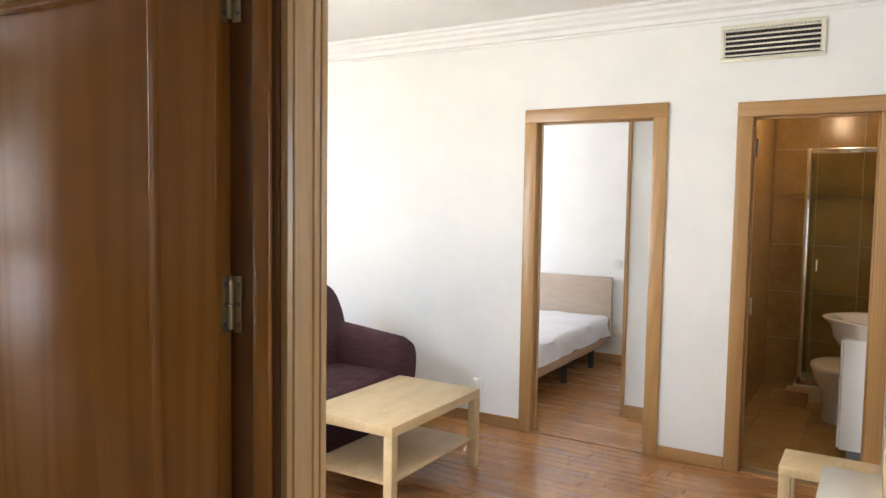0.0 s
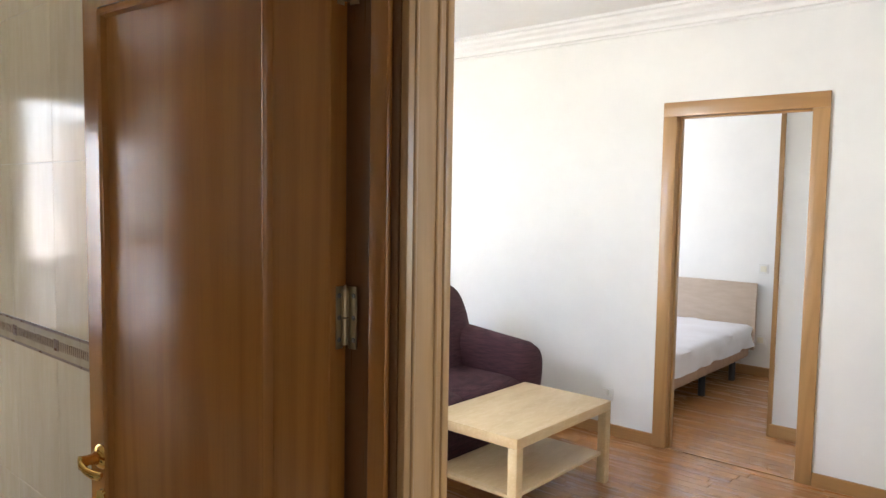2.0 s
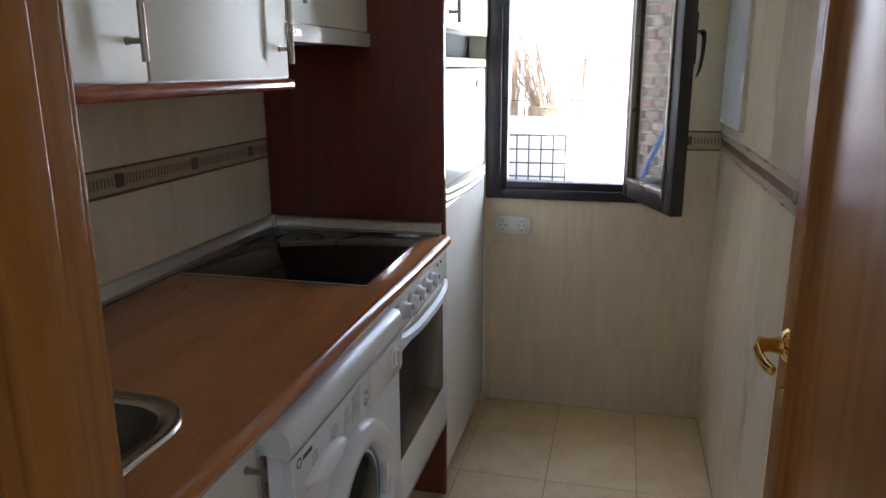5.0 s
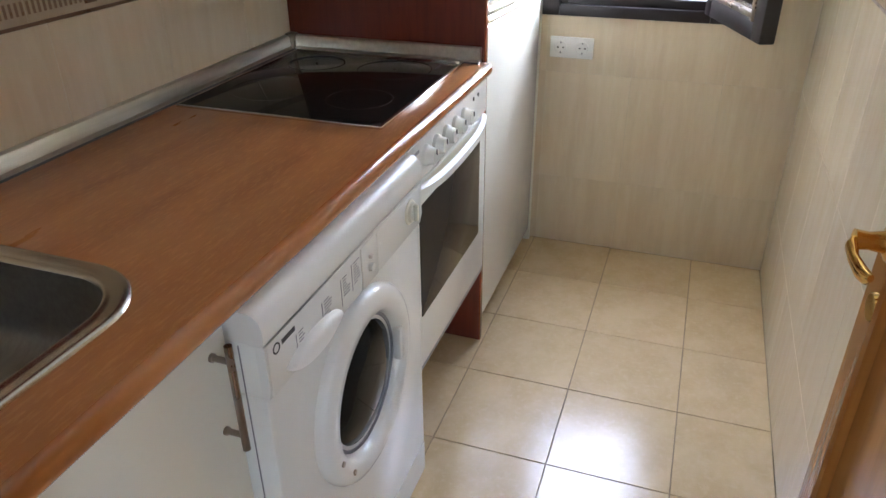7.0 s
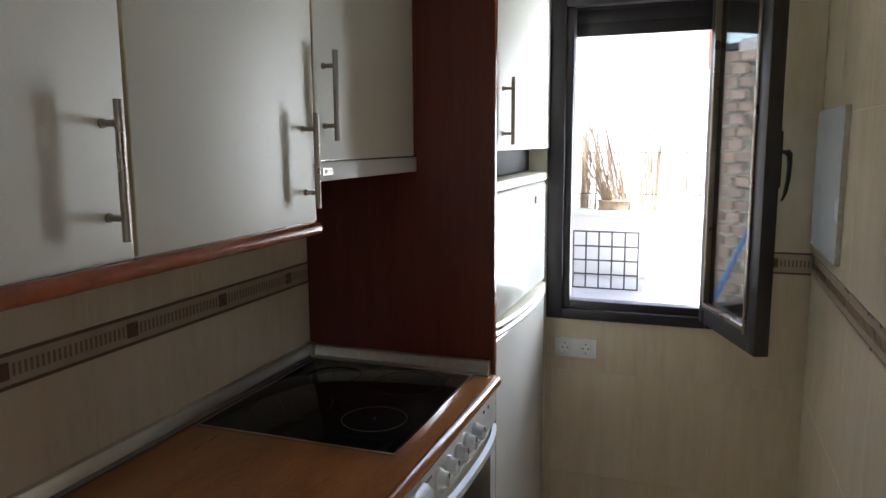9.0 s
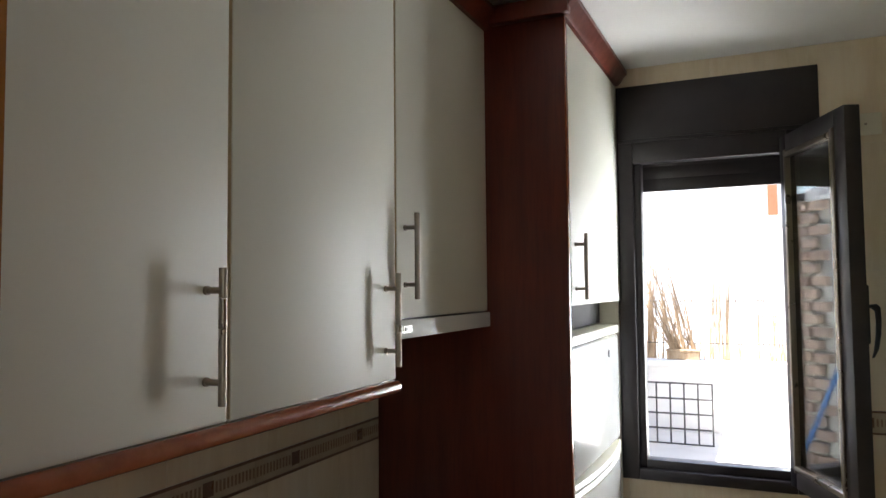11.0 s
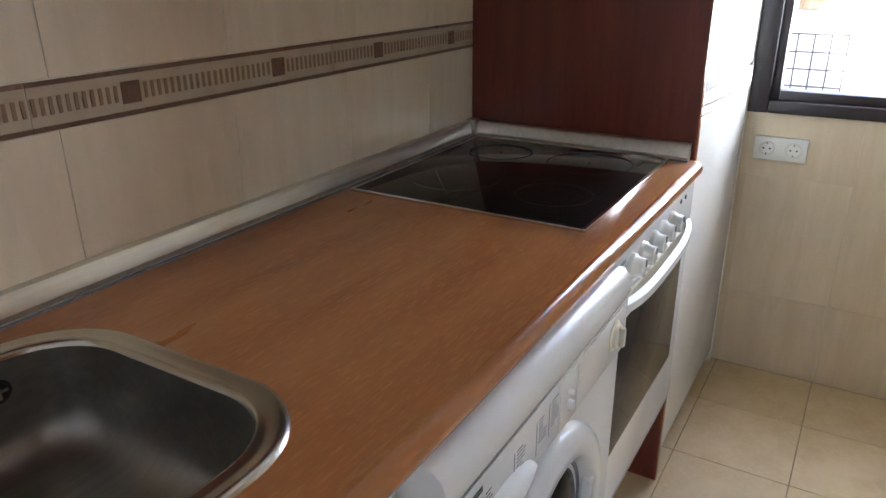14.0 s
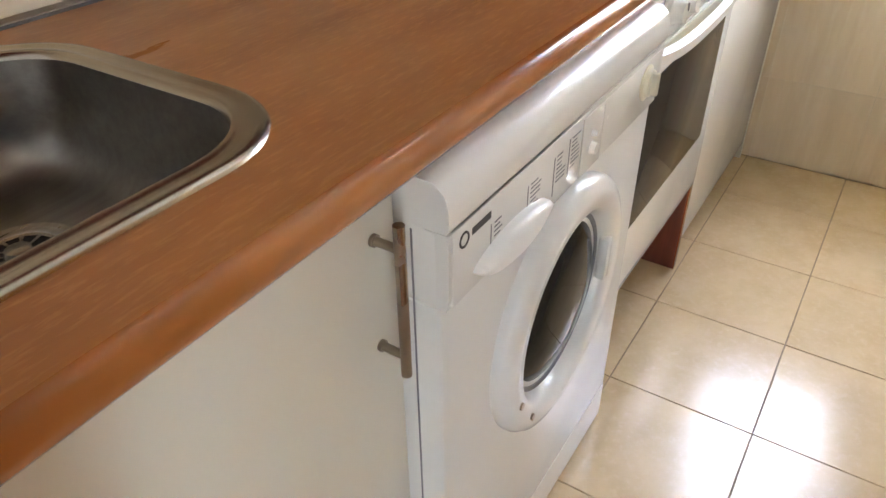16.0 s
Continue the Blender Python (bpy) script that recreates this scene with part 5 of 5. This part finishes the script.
# ---- terrace outside the kitchen window ----
structure("ground", boxes((-120, -120, -0.6, XW - 0.22, 120, -0.45)), M_PAVE, "pale paved ground outside", "ground")
structure("terrace", boxes((-3.4, -1.5, -0.45, XW - 0.221, 4.0, 0.55)), M_PAVE, "pale terrace floor in the sun", "pavement")
par = thing("parapet", "low white rendered parapet with a coping", "wall", at=(-3.5, 1, 0.55))
part("parapet_body", boxes((-3.62, -1.5, -0.4, -3.42, 4.0, 0.995)), M_RENDER, par)
part("coping", boxes((-3.66, -1.5, 0.996, -3.38, 4.0, 1.035), bevel=0.006), M_RENDER, par)
sg = thing("wire_rack", "dark wire grid standing on the terrace", "wire rack", at=(-2.9, 0.6, 0.55))
yy = [0.30 + 0.085 * k for k in range(6)]
for y in yy:
    part("upright_wire", rods(((-2.95, y, 0.551), (-2.95, y, 0.94), 0.0055), n=6), M_WIRE, sg)
for z in (0.555, 0.65, 0.745, 0.84, 0.938):
    part("cross_wire", rods(((-2.95, yy[0], z), (-2.95, yy[-1], z), 0.0055), n=6), M_WIRE, sg)
rf = thing("reed_fence", "sun-bleached reed screen above the parapet", "fence", at=(-3.6, 1, 1.03))
bm = bmesh.new()
rng = random.Random(11)
for k in range(210):
    y = rng.uniform(-1.45, 3.95) if k < 120 else rng.gauss((0.28, 0.75, 1.18, 1.9, 2.8, -0.4)[k % 6], 0.06)
    top = 1.50 + 0.12 * math.sin(y * 3) + rng.uniform(-0.26, 0.20)
    rod(bm, (-3.55 + rng.uniform(-0.012, 0.012), y, 1.036), (-3.55 + rng.uniform(-0.03, 0.03), y + rng.uniform(-0.04, 0.04), top), 0.006, 0.003, 5, False)
rc = part("cane_screen", bm, M_REED, rf)
rc["kind"] = "stuff"
pl = thing("planter", "low brown planter on the parapet with dry stems", "planter", at=(-3.52, 0.5, 1.036))
part("trough", boxes((-3.575, 0.39, 1.036, -3.465, 0.61, 1.095), (-3.585, 0.38, 1.095, -3.455, 0.62, 1.108), bevel=0.006), M_REED, pl)
bm = bmesh.new()
for k in range(40):
    y = rng.uniform(0.41, 0.59)
    lean = rng.uniform(-0.28, 0.04)
    top = rng.uniform(1.35, 1.80) if lean < -0.05 else rng.uniform(1.2, 1.45)
    rod(bm, (-3.52 + rng.uniform(-0.03, 0.03), y, 1.09), (-3.52 + rng.uniform(-0.05, 0.05), y + lean, top), 0.006, 0.003, 5, False)
part("foliage", bm, M_REED, pl)["kind"] = "stuff"
for z in (1.15, 1.45):
    part("binding_wire", rods(((-3.542, -1.45, z), (-3.542, 3.95, z), 0.003), n=5), M_WIRE, rf)
for y in (-0.6, 1.6, 3.4):
    part("fence_post", rods(((-3.58, y, 1.036), (-3.58, y, 1.60), 0.010), n=8), M_REED, rf)


def house(x, y0, y1, z1, mat, label, windows=True):
    h = thing("house", label, "house", "houses across the street", at=(x, (y0 + y1) / 2, -0.45))
    part("wall", boxes((x - 6, y0, -0.45, x, y1, z1)), mat, h)
    part("roof", boxes((x - 6.2, y0 - 0.2, z1, x + 0.25, y1 + 0.2, z1 + 0.22), bevel=0.02), M_PAVE, h)
    n = max(2, int((y1 - y0) / 2.2)) if windows else 0
    for lv in range(1):
        for k in range(n):
            wy, wz = y0 + (k + 0.5) * (y1 - y0) / n, 2.15 + lv * 2.8
            w = part("window", boxes((x - 0.05, wy - 0.5, wz, x + 0.04, wy + 0.5, wz + 1.25)), M_RENDER, h)
            part("window_pane", boxes((x + 0.041, wy - 0.42, wz + 0.08, x + 0.045, wy + 0.42, wz + 1.17)), M_PALE, w)
            part("window_sill", boxes((x + 0.0, wy - 0.58, wz - 0.07, x + 0.14, wy + 0.58, wz - 0.002)), M_PAVE, w)
    return h


house(-11.5, -7, 1.115, 5.0, M_RENDER, "white rendered house across the street")
house(-11.4, 1.12, 1.27, 5.6, M_ORANGE, "narrow orange rendered house across the street", False)
house(-10.6, -1.2, 3.6, 2.42, M_RENDER, "low white rendered house across the street", False)
house(-11.6, 1.275, 11, 5.2, M_RENDER, "white rendered house with flat roof")

# terrace wall: a brick pier against a white rendered stretch, with a dark tile coping
bw = thing("terrace_wall", "white rendered terrace wall with a rough brick pier", "wall", at=(-2.0, 0.0, 0.55))
part("rendered_wall", boxes((-1.78, -0.212, -0.4, XW - 0.225, -0.045, 1.985)), M_RENDER, bw)
part("mortar_core", boxes((-3.40, -0.212, -0.4, -1.781, -0.018, 2.0)), M_MORTAR, bw)
part("coping", boxes((-3.42, -0.26, 2.001, -1.77, 0.03, 2.035), bevel=0.006), M_WIRE, bw, "dark tile coping")
part("coping", boxes((-1.769, -0.26, 1.986, XW - 0.225, 0.02, 2.05), bevel=0.006), M_RENDER, bw, "pale overhanging coping")
brick_me = mesh_of("brick", boxes((-0.048, -0.02, -0.024, 0.048, 0.02, 0.024), bevel=0.005, segs=1), M_BRICK, 0)
for row in range(22):
    for col in range(12):
        x = -3.07 + col * 0.118 + (0.059 if row % 2 else 0)
        piece("brick", brick_me, bw, (x + 2.0 + rng.uniform(-0.004, 0.004), -0.010 + rng.uniform(-0.006, 0.006), 0.61 + row * 0.0645 - 0.55))
br_h = thing("broom", "blue broom handle leaning on the terrace wall", "broom", at=(-1.7, 0.10, 0.55))
part("stick", rods(((-1.78, 0.16, 0.56), (-1.50, 0.0, 1.36), 0.012)), M_BLUE, br_h)
part("grip", rods(((-1.50, 0.0, 1.36), (-1.472, -0.016, 1.44), 0.016, 0.014)), M_BLACK, br_h)


# ---- tiles and planks ----
def tile_mesh(name, w, h, t, mat, axis, bevel=0.0015):
    """A thin tile with softened edges, its back at the origin plane; axis is the way it faces."""
    bm = bmesh.new()
    if axis == "x":
        box(bm, -t, 0, 0, 0, w, h)
    elif axis == "y":
        box(bm, 0, -t, 0, w, 0, h)
    elif axis == "-y":
        box(bm, 0, 0, 0, w, t, h)
    else:
        box(bm, 0, 0, -t, w, h, 0)
    bmesh.ops.bevel(bm, geom=bm.edges[:], offset=bevel, segments=1, affect="EDGES")
    return mesh_of(name, bm, mat, 30)


CACHE = {}


def cut_tiles(parent, axis, u_lines, v_lines, plane, gap, t, mat, holes=(), name="tile"):
    """Lay tiles between joint lines, skipping or trimming those over holes (u0, v0, u1, v1)."""
    for a, b in zip(u_lines, u_lines[1:]):
        for c, d in zip(v_lines, v_lines[1:]):
            cells = [(a + gap / 2, c + gap / 2, b - gap / 2, d - gap / 2)]
            for hu0, hv0, hu1, hv1 in holes:
                nxt = []
                for u0, v0, u1, v1 in cells:
                    if u1 <= hu0 or u0 >= hu1 or v1 <= hv0 or v0 >= hv1:
                        nxt.append((u0, v0, u1, v1))
                        continue
                    if v0 < hv0:
                        nxt.append((u0, v0, u1, hv0))
                    if v1 > hv1:
                        nxt.append((u0, hv1, u1, v1))
                    m0, m1 = max(v0, hv0), min(v1, hv1)
                    if u0 < hu0:
                        nxt.append((u0, m0, hu0, m1))
                    if u1 > hu1:
                        nxt.append((hu1, m0, u1, m1))
                cells = nxt
            for u0, v0, u1, v1 in cells:
                w, h = round(u1 - u0, 4), round(v1 - v0, 4)
                if w < 0.006 or h < 0.006:
                    continue
                key = (w, h, t, mat.name, axis)
                if key not in CACHE:
                    CACHE[key] = tile_mesh(name, w, h, t, mat, axis, 0.0007 if mat is M_WTILE else 0.0012)
                loc = {"x": (plane, u0, v0), "y": (u0, plane, v0), "-y": (u0, plane, v0), "z": (u0, v0, plane)}[axis]
                piece(name, CACHE[key], parent, loc)


def lines(start, step, lo, hi):
    k = math.ceil((lo - start) / step - 1e-6)
    out = [lo]
    while start + k * step < hi - 1e-4:
        if start + k * step > lo + 0.004:
            out.append(start + k * step)
        k += 1
    return out + [hi]


TH = 0.405
B0, B1 = 1.121, 1.186                                         # border on the back wall
R0, R1 = 1.090, 1.165                                         # border on the other walls
rows_back = [0.0, B0 - 2 * TH, B0 - TH, B0]
rows_up = [B1, B1 + TH, B1 + 2 * TH, ZC]
cut_tiles(wall_back, "y", lines(0.234, 0.305, XW, XE), rows_back, 0.0, 0.0016, 0.008, M_WTILE)
cut_tiles(wall_back, "y", lines(0.234, 0.305, XW, XE), rows_up, 0.0, 0.0016, 0.008, M_WTILE)
rr0, rr1 = [0.0, R0 - 2 * TH, R0 - TH, R0], [R1, R1 + 0.44, R1 + 0.44 + TH, ZC]
for v in (rr0, rr1):
    cut_tiles(wall_kitchen_north, "-y", lines(0.20, 0.305, XW, XE), v, YN, 0.0008, 0.008, M_WTILE)
    cut_tiles(wall_window, "x", lines(0.900, 0.305, YS, YN), v, XW, 0.0008, 0.008, M_WTILE, holes=((WY0, WZ0, WY1, WZ1),))
cut_tiles(floor_kitchen, "z", lines(0.180, 0.3125, XW, 1.70), lines(0.590, 0.308, 0.0, YN), 0.0, 0.0022, 0.01, M_FTILE)
cut_tiles(floor_bath, "z", lines(1.90, 0.33, 1.80, 3.2), lines(5.1, 0.33, LY + 0.1, 7.34), 0.014, 0.004, 0.01, M_BTILE)
cut_tiles(wall_bath_north, "-y", lines(1.80, 0.33, 1.80, 3.2), lines(0.0, 0.40, 0.015, 2.35), 7.332, 0.004, 0.008, M_BTILE)


def border_tile(w, h):
    """A border tile that faces -z: cream ground, brown edge lines, tan bars and a brown square with a lighter inset."""
    bm = bmesh.new()

    def add(mi, *r):
        n = len(bm.faces)
        box(bm, *r)
        bm.faces.ensure_lookup_table()
        for f in bm.faces[n:]:
            f.material_index = mi

    add(0, 0, 0.004, 0, w, h - 0.004, 0.008)
    add(1, 0, 0.0, 0, w, 0.0065, 0.0092)
    add(1, 0, h - 0.0065, 0, w, h, 0.0092)
    sq = 0.031
    cx = w / 2
    add(1, cx - sq / 2, h / 2 - sq / 2, 0.004, cx + sq / 2, h / 2 + sq / 2, 0.0088)
    add(1, cx - sq / 2 + 0.008, h / 2 - sq / 2 + 0.008, 0.004, cx + sq / 2 - 0.008, h / 2 + sq / 2 - 0.008, 0.0094)
    n = 11
    for side in (-1, 1):
        for k in range(n):
            x = cx + side * (sq / 2 + 0.0092 + k * 0.0119)
            if 0.004 < x < w - 0.004:
                add(2, x - 0.0027, h / 2 - 0.0115, 0.004, x + 0.0027, h / 2 + 0.0115, 0.0089)
    return bm


def lay_border(parent, axis, u0, u1, first, step, z0, z1, plane):
    h = z1 - z0
    k = math.floor((u0 - first) / step)
    while first + k * step < u1:
        a, b = max(first + k * step, u0), min(first + (k + 1) * step, u1)
        k += 1
        if b - a < 0.02:
            continue
        whole = abs(b - a - step) < 1e-4
        key = ("border", axis, round(b - a, 4), round(h, 4), whole)
        if key not in CACHE:
            bm = border_tile(b - a - 0.0015, h - 0.001)
            m = {"y": Matrix(((1, 0, 0, 0), (0, 0, 1, -0.008), (0, 1, 0, 0), (0, 0, 0, 1))), "-y": Matrix(((1, 0, 0, 0), (0, 0, -1, 0.008), (0, 1, 0, 0), (0, 0, 0, 1))), "x": Matrix(((0, 0, 1, -0.008), (1, 0, 0, 0), (0, 1, 0, 0), (0, 0, 0, 1)))}[axis]
            bmesh.ops.transform(bm, matrix=m, verts=bm.verts)
            CACHE[key] = mesh_of("border_tile", bm, [M_BORDER, M_BROWN, M_BORDER2], 0)
        piece("border_tile", CACHE[key], parent, (a, plane, z0) if axis != "x" else (plane, a, z0))


lay_border(wall_back, "y", XW, XE, 0.432 - 0.1503, 0.3006, B0, B1, 0.0)
lay_border(wall_kitchen_north, "-y", XW, XE, 0.05, 0.3006, R0, R1, YN)
lay_border(wall_window, "x", YS, WY0 - 0.05, 0.05, 0.3006, R0, R1, XW)
lay_border(wall_window, "x", WY1 + 0.02, YN, 1.152, 0.3006, R0, R1, XW)

# parquet: narrow staggered planks, those near the walk single, the rest joined
PW, PL = 0.072, 0.48
plank_me = mesh_of("plank", boxes((0.0006, 0.0006, -0.012, PL - 0.0006, PW - 0.0006, 0.0), bevel=0.0008, segs=1), M_PLANK, 0)
rest_v, rest_f = [], []
count = 0
prng = random.Random(5)
areas = [(LX0, 1.54, LX1, LY + 0.0), (1.775, -1.1, 3.4, 1.54), (-1.6, LY + 0.1, 1.62, 7.29), (BX0, LY, BX1, LY + 0.1)]
for ax0, ay0, ax1, ay1 in areas:
    j = 0
    while ay0 + j * PW < ay1 - 0.01:
        y = ay0 + j * PW
        y1 = min(y + PW, ay1)
        x = ax0 - prng.uniform(0, PL)
        j += 1
        while x < ax1:
            xa, xb = max(x, ax0), min(x + PL, ax1)
            x += PL
            if xb - xa < 0.02:
                continue
            near = 0.2 < xa < 2.3 and 2.55 < y < LY and xb - xa > PL - 1e-4 and y1 - y > PW - 1e-4 and count < 300
            if near:
                piece("plank", plank_me, floor_living, (xa, y, 0.0))
                count += 1
            else:
                n = len(rest_v)
                g = 0.0006
                for zz in (-0.012, 0.0):
                    rest_v += [(xa + g, y + g, zz), (xb - g, y + g, zz), (xb - g, y1 - g, zz), (xa + g, y1 - g, zz)]
                rest_f += [(n + 4, n + 5, n + 6, n + 7), (n, n + 1, n + 5, n + 4), (n + 1, n + 2, n + 6, n + 5), (n + 2, n + 3, n + 7, n + 6), (n + 3, n, n + 4, n + 7)]
M_PLANK_REST = M_PLANK.copy()
M_PLANK_REST.name = "parquet_plank_joined"
nt = M_PLANK_REST.node_tree
gnode = next(n for n in nt.nodes if n.type == "NEW_GEOMETRY")
inode = next(n for n in nt.nodes if n.type == "OBJECT_INFO")
for ln in [l for l in nt.links if l.from_node == inode]:
    nt.links.new(gnode.outputs["Random Per Island"], ln.to_socket)
me = bpy.data.meshes.new("planks")
me.from_pydata(rest_v, [], rest_f)
me.materials.append(M_PLANK_REST)
rest = new("planks", me)
rest.parent = floor_living
tagged(rest, kind="stuff")
